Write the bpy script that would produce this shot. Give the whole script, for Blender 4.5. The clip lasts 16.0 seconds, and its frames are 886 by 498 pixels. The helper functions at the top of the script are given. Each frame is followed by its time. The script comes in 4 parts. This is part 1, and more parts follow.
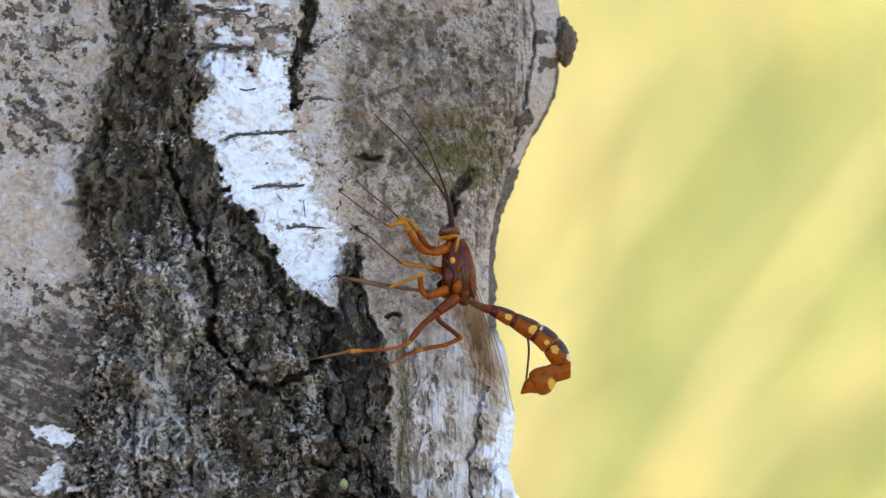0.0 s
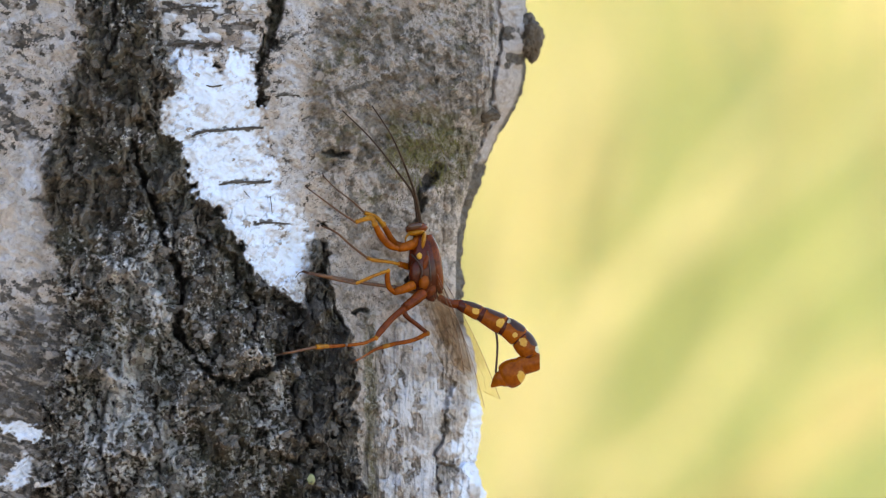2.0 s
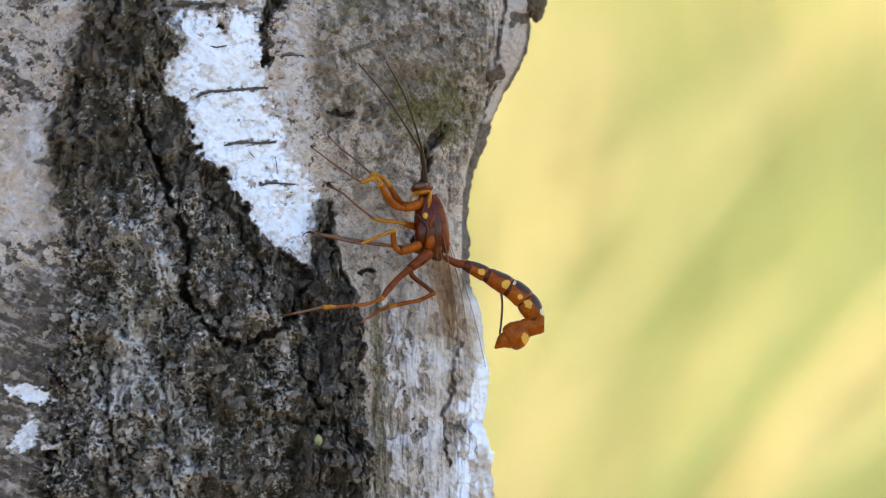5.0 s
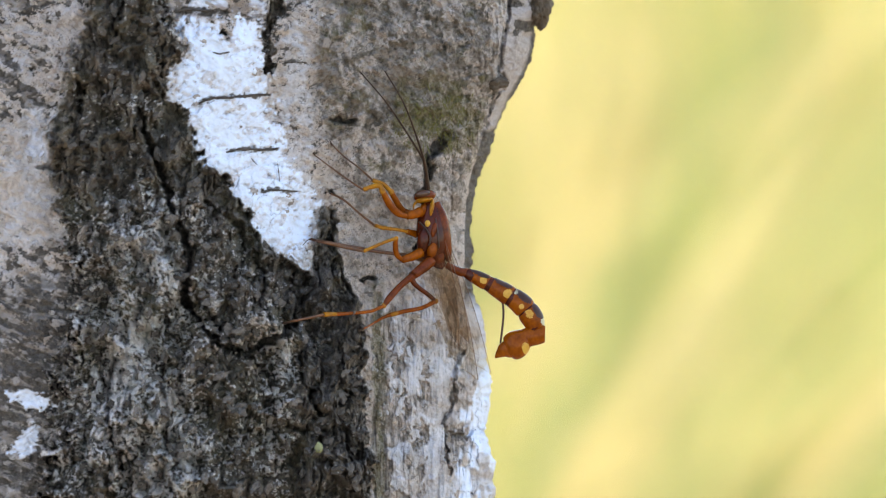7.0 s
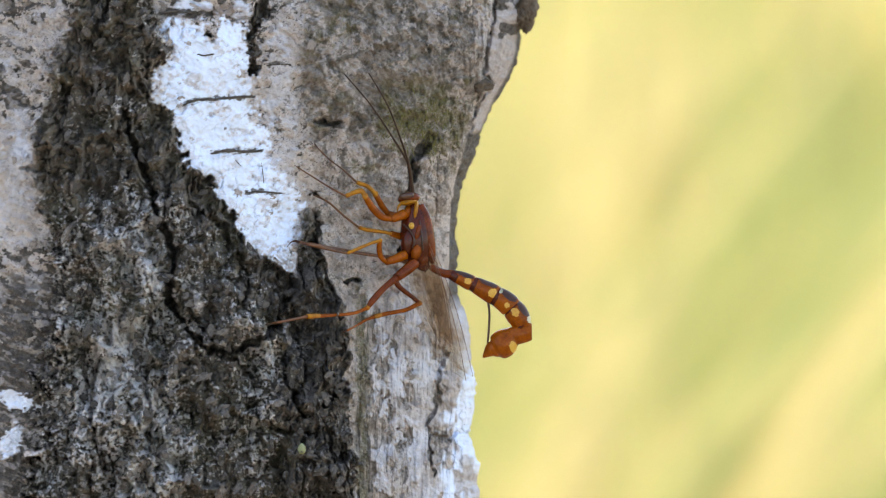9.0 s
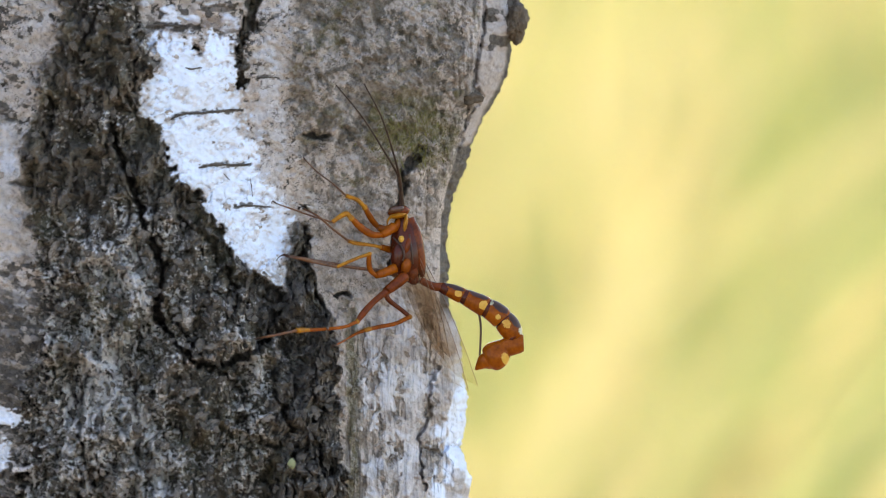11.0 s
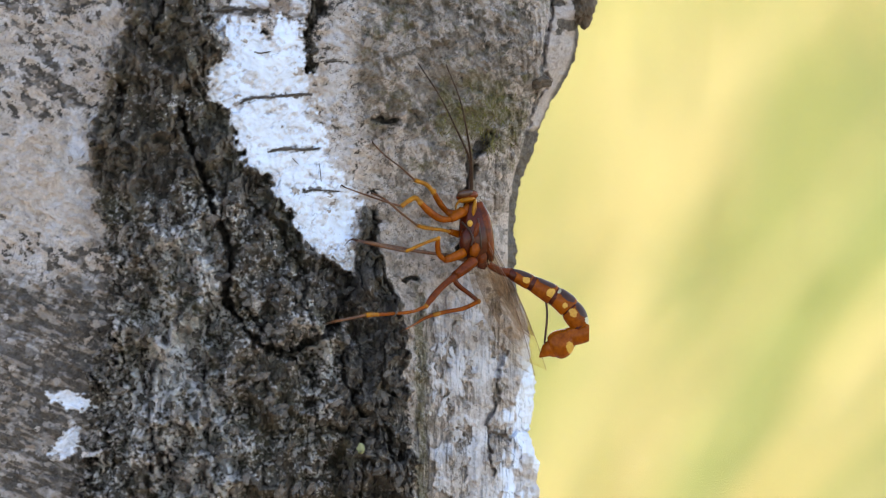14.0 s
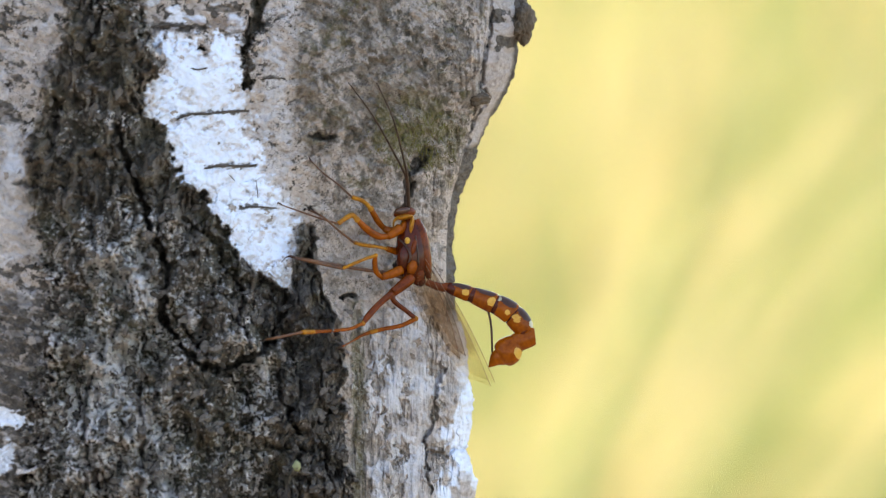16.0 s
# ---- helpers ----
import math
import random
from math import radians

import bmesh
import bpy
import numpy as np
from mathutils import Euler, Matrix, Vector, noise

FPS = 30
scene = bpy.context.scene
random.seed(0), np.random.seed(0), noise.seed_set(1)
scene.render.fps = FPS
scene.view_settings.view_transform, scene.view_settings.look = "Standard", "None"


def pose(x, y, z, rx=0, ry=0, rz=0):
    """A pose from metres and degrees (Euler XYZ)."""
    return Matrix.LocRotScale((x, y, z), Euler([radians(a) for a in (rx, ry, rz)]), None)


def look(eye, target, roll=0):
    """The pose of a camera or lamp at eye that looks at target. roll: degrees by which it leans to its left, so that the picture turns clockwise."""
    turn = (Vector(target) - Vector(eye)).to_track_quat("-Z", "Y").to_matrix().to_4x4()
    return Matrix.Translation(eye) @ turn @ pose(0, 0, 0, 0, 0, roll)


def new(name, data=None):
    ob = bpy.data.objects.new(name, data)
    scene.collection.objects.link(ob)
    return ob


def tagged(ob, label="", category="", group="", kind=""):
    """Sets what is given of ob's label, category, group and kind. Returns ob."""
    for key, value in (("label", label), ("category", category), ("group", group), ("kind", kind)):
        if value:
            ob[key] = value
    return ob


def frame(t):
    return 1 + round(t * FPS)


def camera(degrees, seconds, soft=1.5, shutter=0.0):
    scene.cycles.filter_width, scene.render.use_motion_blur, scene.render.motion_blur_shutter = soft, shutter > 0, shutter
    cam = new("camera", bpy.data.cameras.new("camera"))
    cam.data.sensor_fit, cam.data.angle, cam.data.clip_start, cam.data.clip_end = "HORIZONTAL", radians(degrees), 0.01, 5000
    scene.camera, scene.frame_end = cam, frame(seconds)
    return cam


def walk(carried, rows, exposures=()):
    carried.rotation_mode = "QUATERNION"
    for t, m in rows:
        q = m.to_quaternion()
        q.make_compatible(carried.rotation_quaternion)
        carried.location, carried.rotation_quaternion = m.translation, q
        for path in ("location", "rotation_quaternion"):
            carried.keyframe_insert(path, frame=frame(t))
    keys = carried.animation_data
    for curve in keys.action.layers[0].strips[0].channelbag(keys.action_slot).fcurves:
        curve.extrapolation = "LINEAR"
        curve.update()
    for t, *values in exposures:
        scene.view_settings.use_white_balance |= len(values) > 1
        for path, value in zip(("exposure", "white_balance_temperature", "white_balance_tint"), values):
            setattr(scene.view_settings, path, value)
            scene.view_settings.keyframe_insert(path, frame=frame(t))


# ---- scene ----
# Units inside this file: the trunk, the insect and the camera are laid out in a "view space" V:
# x to the right, y away from the camera, z up, origin on the trunk beside the insect.
REACH = 2.0
V = pose(0, 0, 1.15, -8, 0, 0)
MM = 0.001

# ---- camera: a long lens held by hand, two metres from the trunk ----
cam = camera(4.49, 16.0, soft=1.2)
cam.data.dof.use_dof = True
cam.data.dof.focus_distance = 1.977
cam.data.dof.aperture_fstop = 26.0
# seconds, sideways and upward shift (mm), roll (degrees), shift towards the trunk (mm)
HELD = (
    (0, 0.00, 0.00, 0.00, 0.00), (0.5, 3.67, -0.06, -0.27, -1.46), (1, 8.93, 2.19, -0.26, -5.92),
    (1.5, 9.43, 3.45, -0.19, -7.11), (2, 5.82, -0.75, -0.09, -4.68), (2.5, 9.56, -2.46, -0.12, -10.93),
    (3, 12.85, -4.37, -0.32, -10.50), (3.5, 9.08, -3.28, -0.44, -7.21), (4, 9.30, -3.13, -0.58, -4.59),
    (4.5, 8.14, -3.99, -0.32, 0.21), (5, 4.74, -7.84, -0.50, -0.96), (5.2, 3.01, -6.94, -0.37, -0.21),
    (7.3, 1.73, -6.34, -0.06, 2.40), (7.5, 1.09, -6.55, 0.10, 2.95), (8, 5.16, -3.17, -0.25, -1.08),
    (8.2, 4.90, -6.34, 0.07, -2.28), (10.3, 5.88, -4.81, -0.26, 3.00), (10.5, 5.13, -6.47, -0.36, 8.06),
    (11, 9.03, -3.74, -0.19, 5.92), (11.5, 5.29, -3.52, -0.02, 1.14), (12, 9.16, -2.33, 0.06, -0.69),
    (12.5, 8.08, -3.86, -0.07, 3.07), (13, 2.12, -3.26, 0.03, 7.95), (13.5, 3.86, -3.75, -0.19, 9.37),
    (14, -2.98, -6.41, -0.23, 9.55), (14.5, 2.30, -2.53, -0.10, 8.13), (15, 8.80, -3.01, -0.09, 9.16),
    (15.5, 5.12, -4.68, -0.16, 13.06), (16, 7.95, -3.44, -0.08, 14.15),
)
# the holder steps a little to the side during the shot: degrees round a point in the bark
SIDLE = ((0, 0.0), (5.2, 0.0), (7.3, 0.35), (8.2, 0.45), (10.3, 0.7), (15, 0.7), (16, 0.75))


def sidled(t):
    for (t0, a), (t1, b) in zip(SIDLE, SIDLE[1:]):
        if t <= t1:
            f = (t - t0) / (t1 - t0)
            return pose(0, -0.025, 0, 0, 0, a + (b - a) * f) @ pose(0, 0.025, 0)
    return pose(0, 0, 0)


walk(cam, [(t, V @ sidled(t) @ pose(x * MM, -REACH + back * MM, z * MM, 90, 0, 0) @ pose(0, 0, 0, 0, 0, roll))
           for t, x, z, roll, back in HELD], exposures=[(t, stops, 7900, 12) for t, stops in ((0, 2.08), (2, 2.05), (3.5, 2.0), (5, 2.01), (7.5, 2.06), (10.5, 2.07), (11.5, 2.03), (12.5, 1.98), (14.5, 2.06), (16, 2.07))])

# ---- daylight: the sun stands behind the trunk, so that its near side lies in open shade ----
SUN_HEIGHT, SUN_TURN = 54, -52
world = bpy.data.worlds.new("sky")
scene.world = world
world.use_nodes = True
sky = world.node_tree.nodes.new("ShaderNodeTexSky")
sky.sky_type, sky.sun_disc = "NISHITA", False
sky.sun_elevation, sky.sun_rotation = radians(SUN_HEIGHT), radians(SUN_TURN)
sky_out = world.node_tree.nodes["Background"]
sky_out.inputs["Strength"].default_value = 0.15
world.node_tree.links.new(sky.outputs[0], sky_out.inputs[0])
sun = new("sun", bpy.data.lights.new("sun", "SUN"))
sun.data.energy, sun.data.angle, sun.data.color = 2.6, radians(0.53), (1.0, 0.94, 0.84)
sun_way = Vector((math.sin(radians(SUN_TURN)) * math.cos(radians(SUN_HEIGHT)),
                  math.cos(radians(SUN_TURN)) * math.cos(radians(SUN_HEIGHT)), math.sin(radians(SUN_HEIGHT))))
sun.matrix_world = look(sun_way * 40, (0, 0, 0))


# ---- small tools ----
def part(name, bm, material, parent, label="", smooth=True):
    """One mesh object under a thing or a part; bm is a bmesh or ready mesh data."""
    if isinstance(bm, bmesh.types.BMesh):
        me = bpy.data.meshes.new(name)
        bmesh.ops.recalc_face_normals(bm, faces=bm.faces)
        bm.to_mesh(me)
        bm.free()
    else:
        me = bm
    if smooth:
        me.polygons.foreach_set("use_smooth", [True] * len(me.polygons))
    if material and not me.materials:
        me.materials.append(material)
    ob = new(name, me)
    ob.parent = parent
    return tagged(ob, label)


def thing(name, m, label, category, group="", kind=""):
    ob = new(name)
    ob.empty_display_size = 0.01
    ob.matrix_world = m
    return tagged(ob, label, category, group, kind)


def at(px, py, y=0.0):
    """A place in view space: px, py in tenths of a millimetre on the plane beside the insect, y its depth in metres."""
    k = 1e-4 * (REACH + y) / REACH
    return Vector(((px - 784) * k, y, (441 - py) * k))


def spline(points, n):
    """Catmull-Rom through the points, n steps a span."""
    p = [np.array(q, float) for q in points]
    p = [2 * p[0] - p[1], *p, 2 * p[-1] - p[-2]]
    out = []
    for i in range(1, len(p) - 2):
        for k in range(n):
            t = k / n
            out.append(0.5 * (2 * p[i] + (p[i + 1] - p[i - 1]) * t + (2 * p[i - 1] - 5 * p[i] + 4 * p[i + 1] - p[i + 2]) * t ** 2
                              + (3 * p[i] - p[i - 1] - 3 * p[i + 1] + p[i + 2]) * t ** 3))
    out.append(p[-2])
    return out


def tube(points, radii, sides=10, steps=4, flat=1.0, bm=None):
    """A smooth round limb with closed ends; radii in metres, one for each point; flat narrows it in depth."""
    bm = bm or bmesh.new()
    rows = spline([(*p, r) for p, r in zip(points, radii)], steps)
    rings, side = [], None
    for i, row in enumerate(rows):
        here = Vector(row[:3])
        way = (Vector(rows[min(i + 1, len(rows) - 1)][:3]) - Vector(rows[max(i - 1, 0)][:3])).normalized()
        side = Vector((0, 1, 0)) if side is None else side
        side = (side - way * side.dot(way))
        side = side.normalized() if side.length > 1e-6 else way.orthogonal().normalized()
        other = way.cross(side)
        r = max(row[3], 1e-6)
        rings.append([bm.verts.new(here + (side * math.cos(a) * flat + other * math.sin(a)) * r)
                      for a in (2 * math.pi * k / sides for k in range(sides))])
    for a, b in zip(rings, rings[1:]):
        for k in range(sides):
            bm.faces.new((a[k], a[(k + 1) % sides], b[(k + 1) % sides], b[k]))
    for ring in (rings[0], rings[-1]):
        bm.faces.new(ring)
    return bm


def lattice(ix, iy, seed):
    """A repeatable random number from 0 to 1 for each whole pair."""
    h = (ix.astype(np.int64) * 374761393 + iy.astype(np.int64) * 668265263 + seed * 1274126177) & 0xFFFFFFFF
    h = ((h ^ (h >> 13)) * 1274126177) & 0xFFFFFFFF
    return ((h ^ (h >> 16)) & 0xFFFFFF) / float(0xFFFFFF)


def grain(x, y, seed):
    """Smooth value noise, 0 to 1."""
    fx, fy = np.floor(x), np.floor(y)
    u, v = x - fx, y - fy
    u, v = u * u * u * (u * (u * 6 - 15) + 10), v * v * v * (v * (v * 6 - 15) + 10)
    a, b = lattice(fx, fy, seed), lattice(fx + 1, fy, seed)
    c, d = lattice(fx, fy + 1, seed), lattice(fx + 1, fy + 1, seed)
    return (a + (b - a) * u) * (1 - v) + (c + (d - c) * u) * v


def cloud(x, y, seed, octaves=4, gain=0.5):
    """Layered noise about 0, roughly from -1 to 1."""
    total, size, weight = 0.0, 1.0, 0.0
    for k in range(octaves):
        total = total + size * (2 * grain(x * 2 ** k + 17.3 * k, y * 2 ** k - 9.1 * k, seed + k) - 1)
        weight += size
        size *= gain
    return total / weight * 1.6


def cells(x, y, seed):
    """Distance to the nearest and to the second nearest seed of a cell pattern, and the cell's random number."""
    fx, fy = np.floor(x), np.floor(y)
    one, two, mark = np.full_like(x, 9.0), np.full_like(x, 9.0), np.zeros_like(x)
    for i in (-1, 0, 1):
        for j in (-1, 0, 1):
            cx, cy = fx + i, fy + j
            d = np.hypot(cx + lattice(cx, cy, seed) - x, cy + lattice(cx, cy, seed + 7) - y)
            near = d < one
            two = np.where(near, one, np.minimum(two, d))
            mark = np.where(near, lattice(cx, cy, seed + 13), mark)
            one = np.where(near, d, one)
    return one, two, mark


def ramp(x, a, b):
    """0 below a, 1 above b, smooth between."""
    t = np.clip((x - a) / (b - a), 0, 1)
    return t * t * (3 - 2 * t)


def line(y, *knots):
    """A curve through (y, value) knots."""
    return np.interp(y, [k[0] for k in knots], [k[1] for k in knots])


def near_line(X, Y, *knots):
    """Distance from a polyline of (x, y) knots, and how far along it, 0 to 1."""
    best, along = np.full_like(X, 1e9), np.zeros_like(X)
    for i, ((ax, ay), (bx, by)) in enumerate(zip(knots, knots[1:])):
        t = np.clip(((X - ax) * (bx - ax) + (Y - ay) * (by - ay)) / ((bx - ax) ** 2 + (by - ay) ** 2), 0, 1)
        d = np.hypot(X - ax - t * (bx - ax), Y - ay - t * (by - ay))
        along = np.where(d < best, (i + t) / (len(knots) - 1), along)
        best = np.minimum(best, d)
    return best, along


# ---- materials ----
class Nodes:
    """A short hand for building node materials."""

    def __init__(self, name):
        self.mat = bpy.data.materials.new(name)
        self.mat.use_nodes = True
        self.tree = self.mat.node_tree
        self.skin = self.tree.nodes["Principled BSDF"]

    def put(self, kind, **inputs):
        node = self.tree.nodes.new(kind)
        for key, value in inputs.items():
            self.set(node, key.replace("_", " "), value)
        return node

    def set(self, node, key, value):
        if isinstance(value, bpy.types.NodeSocket):
            self.tree.links.new(value, node.inputs[key])
        else:
            node.inputs[key].default_value = value

    def noise(self, scale, detail=4.0, rough=0.6, where=None, stretch=None):
        where = where or self.put("ShaderNodeTexCoord").outputs["Object"]
        if stretch:
            m = self.put("ShaderNodeMapping", Vector=where)
            m.inputs["Scale"].default_value = stretch
            where = m.outputs[0]
        return self.put("ShaderNodeTexNoise", Vector=where, Scale=scale, Detail=detail, Roughness=rough).outputs["Fac"]

    def fade(self, value, a, b, low=0.0, high=1.0):
        n = self.put("ShaderNodeMapRange", Value=value, From_Min=a, From_Max=b, To_Min=low, To_Max=high)
        return n.outputs[0]

    def mix(self, fac, a, b):
        n = self.tree.nodes.new("ShaderNodeMix")
        n.data_type = "RGBA"
        for i, v in ((0, fac), (6, a), (7, b)):
            if isinstance(v, bpy.types.NodeSocket):
                self.tree.links.new(v, n.inputs[i])
            else:
                n.inputs[i].default_value = v if i == 0 else (*v, 1)
        return n.outputs[2]

    def math(self, op, a, b):
        n = self.tree.nodes.new("ShaderNodeMath")
        n.operation = op
        self.set(n, 0, a)
        self.set(n, 1, b)
        return n.outputs[0]

    def layer(self, name):
        n = self.put("ShaderNodeAttribute")
        n.attribute_name = name
        return n.outputs["Color"], n.outputs["Fac"]

    def bump(self, height, strength=0.4, distance=0.0003):
        self.set(self.skin, "Normal", self.put("ShaderNodeBump", Height=height, Strength=strength, Distance=distance).outputs[0])

    def end(self, color, rough=0.6, **more):
        self.set(self.skin, "Base Color", color if isinstance(color, bpy.types.NodeSocket) else (*color, 1))
        self.set(self.skin, "Roughness", rough)
        for key, value in more.items():
            self.set(self.skin, key.replace("_", " "), value)
        return self.mat


def bark_material():
    """Birch bark: paper-white, weathered beige, dark cork, moss green, black stain and painted crevice shade, by the
    masks laid on the mesh.
    """
    n = Nodes("birch bark")
    sep = n.put("ShaderNodeSeparateColor", Color=n.layer("kinds")[0])
    white, cork, moss = sep.outputs
    crust = n.layer("crust")[1]
    sep2 = n.put("ShaderNodeSeparateColor", Color=n.layer("wear")[0])
    stain_shade, rust, plate = sep2.outputs
    fine = n.noise(2600, 5, 0.7)
    mid = n.noise(700, 4, 0.6)
    big = n.noise(160, 3, 0.55)
    beige = n.mix(n.fade(mid, 0.30, 0.68), (0.44, 0.366, 0.32), (0.69, 0.59, 0.53))
    beige = n.mix(n.fade(big, 0.45, 0.65, 0, 0.45), beige, (0.52, 0.48, 0.47))
    chalk = n.mix(n.fade(mid, 0.3, 0.6), (0.58, 0.63, 0.71), (0.65, 0.725, 0.86))
    chalk = n.mix(n.fade(big, 0.42, 0.6), chalk, (0.68, 0.775, 0.94))
    grey = n.mix(n.fade(mid, 0.35, 0.65), (0.07, 0.062, 0.05), (0.29, 0.25, 0.215))
    corkc = n.mix(n.fade(mid, 0.36, 0.66), (0.09, 0.073, 0.058), (0.285, 0.242, 0.20))
    corkc = n.mix(n.fade(big, 0.45, 0.7, 0, 0.4), corkc, (0.095, 0.068, 0.048))
    corkc = n.mix(n.fade(n.noise(90, 3, 0.5), 0.5, 0.68, 0, 0.5), corkc, (0.145, 0.135, 0.085))
    corkc = n.mix(n.math("MULTIPLY", crust, n.fade(fine, 0.36, 0.56, 0.55, 1.0)), corkc, (0.80, 0.755, 0.735))
    grey = n.mix(n.fade(big, 0.42, 0.66, 0, 0.6), grey, (0.20, 0.155, 0.115))
    c = n.mix(plate, beige, grey)
    c = n.mix(white, c, chalk)
    c = n.mix(cork, c, corkc)
    c = n.mix(rust, c, (0.20, 0.125, 0.078))
    c = n.mix(n.math("MULTIPLY", moss, n.fade(fine, 0.35, 0.6, 0.35, 1.0)), c, (0.125, 0.11, 0.028))
    # tone of dirt, and of the shade painted into cracks and recesses
    dirt_shade = n.mix(n.fade(mid, 0.38, 0.62), (0.05, 0.043, 0.037), (0.122, 0.103, 0.09))
    c = n.mix(n.math("MULTIPLY", n.fade(stain_shade, 0.2, 0.72), n.fade(fine, 0.40, 0.60, 1.0, 0.88)), c, dirt_shade)
    c = n.mix(n.math("MULTIPLY", n.fade(fine, 0.58, 0.70, 0, 0.3), n.fade(n.math("MAXIMUM", white, n.math("MULTIPLY", cork, 0.55)), 0.2, 0.8, 1.0, 0.15)), c, (0.10, 0.09, 0.08))
    grit = n.noise(1300, 5, 0.75)
    c = n.mix(n.math("MULTIPLY", n.fade(grit, 0.54, 0.66, 0, 0.32), n.fade(n.math("MAXIMUM", white, n.math("MULTIPLY", cork, 0.55)), 0.2, 0.8, 1.0, 0.1)), c, (0.07, 0.062, 0.055))
    n.bump(n.math("ADD", n.math("ADD", fine, mid), grit), n.fade(white, 0.2, 0.9, 0.9, 0.12), 0.0004)
    return n.end(c, n.fade(cork, 0.3, 0.8, 0.82, 0.6), Specular_IOR_Level=0.38)


def plain(name, a, b, scale, rough=0.5, bump=0.0, stretch=None, **more):
    """Two tones of one colour, broken up by noise at two scales."""
    n = Nodes(name)
    tone = n.math("ADD", n.math("MULTIPLY", n.noise(scale, 3, 0.6, None, stretch), 0.65),
                  n.math("MULTIPLY", n.noise(scale * 6, 2, 0.5, None, stretch), 0.35))
    if bump:
        n.bump(tone, bump, 0.1 / scale)
    return n.end(n.mix(n.fade(tone, 0.33, 0.67), a, b), rough, **more)


def wing_material():
    """A clear film, smoky amber in its middle stretch and streaked along its length."""
    n = Nodes("wing film")
    place = n.put("ShaderNodeTexCoord").outputs["Object"]
    down = n.put("ShaderNodeSeparateXYZ", Vector=place).outputs[2]
    edge = n.math("ADD", down, n.fade(n.noise(300, 2), 0, 1, -0.001, 0.001))
    smoke = n.math("MULTIPLY", n.fade(down, -0.002, -0.006), n.fade(edge, -0.0190, -0.0172))
    streak = n.noise(500, 3, 0.6, None, (1, 1, 0.09))
    tint = n.mix(streak, (0.30, 0.17, 0.08), (0.14, 0.075, 0.04))
    n.end(tint, 0.3, Specular_IOR_Level=0.5)
    veil = n.mix(n.math("MULTIPLY", smoke, n.fade(streak, 0.3, 0.7, 0.78, 1.0)), (0.95, 0.91, 0.84), (0.82, 0.74, 0.65))
    clear = n.put("ShaderNodeBsdfTransparent", Color=veil)
    dense = n.math("ADD", n.math("MULTIPLY", smoke, n.fade(streak, 0.3, 0.7, 0.02, 0.08)), 0.03)
    both = n.put("ShaderNodeMixShader", Fac=dense)
    n.tree.links.new(clear.outputs[0], both.inputs[1])
    n.tree.links.new(n.skin.outputs[0], both.inputs[2])
    n.tree.links.new(both.outputs[0], n.tree.nodes["Material Output"].inputs[0])
    return n.mat


def piece_material(name, dark, light, extreme):
    """Bark pieces: every piece has a tone of its own, with grain on it."""
    n = Nodes(name)
    own = n.put("ShaderNodeObjectInfo").outputs["Random"]
    tone = n.mix(own, dark, light)
    tone = n.mix(n.fade(n.noise(1800, 4, 0.7), 0.42, 0.62), tone, dark)
    tone = n.mix(n.fade(n.noise(2600, 3, 0.6), 0.58, 0.68, 0, 0.7), tone, extreme)
    n.bump(n.noise(2200, 4, 0.7), 0.7, 0.0003)
    return n.end(tone, 0.85, Specular_IOR_Level=0.3)


def leaf_material(name, a, b, thin):
    """Grass: some of the sun shines through the blade."""
    n = Nodes(name)
    info = n.put("ShaderNodeNewGeometry").outputs["Random Per Island"]
    tone = n.mix(info, a, b)
    tone = n.mix(n.noise(9, 3, 0.6), tone, a)
    n.end(tone, 0.55)
    glow = n.put("ShaderNodeBsdfTranslucent", Color=tone)
    both = n.put("ShaderNodeMixShader", Fac=thin)
    n.tree.links.new(n.skin.outputs[0], both.inputs[1])
    n.tree.links.new(glow.outputs[0], both.inputs[2])
    n.tree.links.new(both.outputs[0], n.tree.nodes["Material Output"].inputs[0])
    return n.mat


BARK = bark_material()
CORK = plain("cork scale", (0.04, 0.035, 0.03), (0.19, 0.17, 0.145), 500, 0.85, 0.5)
CORK_DARK = plain("dark knot bark", (0.040, 0.028, 0.018), (0.125, 0.09, 0.06), 500, 0.85, 0.5)
LENTICEL = plain("lenticel", (0.016, 0.012, 0.010), (0.10, 0.078, 0.06), 1500, 0.85, 0.6)
LICHEN = plain("lichen", (0.16, 0.17, 0.075), (0.26, 0.27, 0.14), 900, 0.8, 0.4)
MOSS = plain("moss", (0.085, 0.08, 0.018), (0.22, 0.19, 0.05), 900, 0.8)
CRIMSON = plain("dark red shell", (0.026, 0.004, 0.0012), (0.10, 0.014, 0.002), 420, 0.2, 0.2, None, Specular_IOR_Level=0.22)
RED = plain("red-brown shell", (0.045, 0.008, 0.0015), (0.19, 0.034, 0.003), 420, 0.24, 0.15, None, Specular_IOR_Level=0.18)
ORANGE = plain("orange shell", (0.13, 0.025, 0.001), (0.31, 0.072, 0.002), 300, 0.26, 0.15, None, Specular_IOR_Level=0.15)
AMBER = plain("amber shell", (0.20, 0.068, 0.004), (0.46, 0.19, 0.012), 420, 0.3, 0.1, None, Specular_IOR_Level=0.2)
YELLOW = plain("yellow spot", (0.42, 0.19, 0.018), (0.62, 0.36, 0.06), 420, 0.35, 0.0, None, Specular_IOR_Level=0.3)
PALE = plain("pale membrane", (0.38, 0.34, 0.20), (0.52, 0.48, 0.33), 420, 0.4)
DARK = plain("dark brown shell", (0.024, 0.009, 0.005), (0.07, 0.026, 0.013), 420, 0.4, 0.1, None, Specular_IOR_Level=0.3)
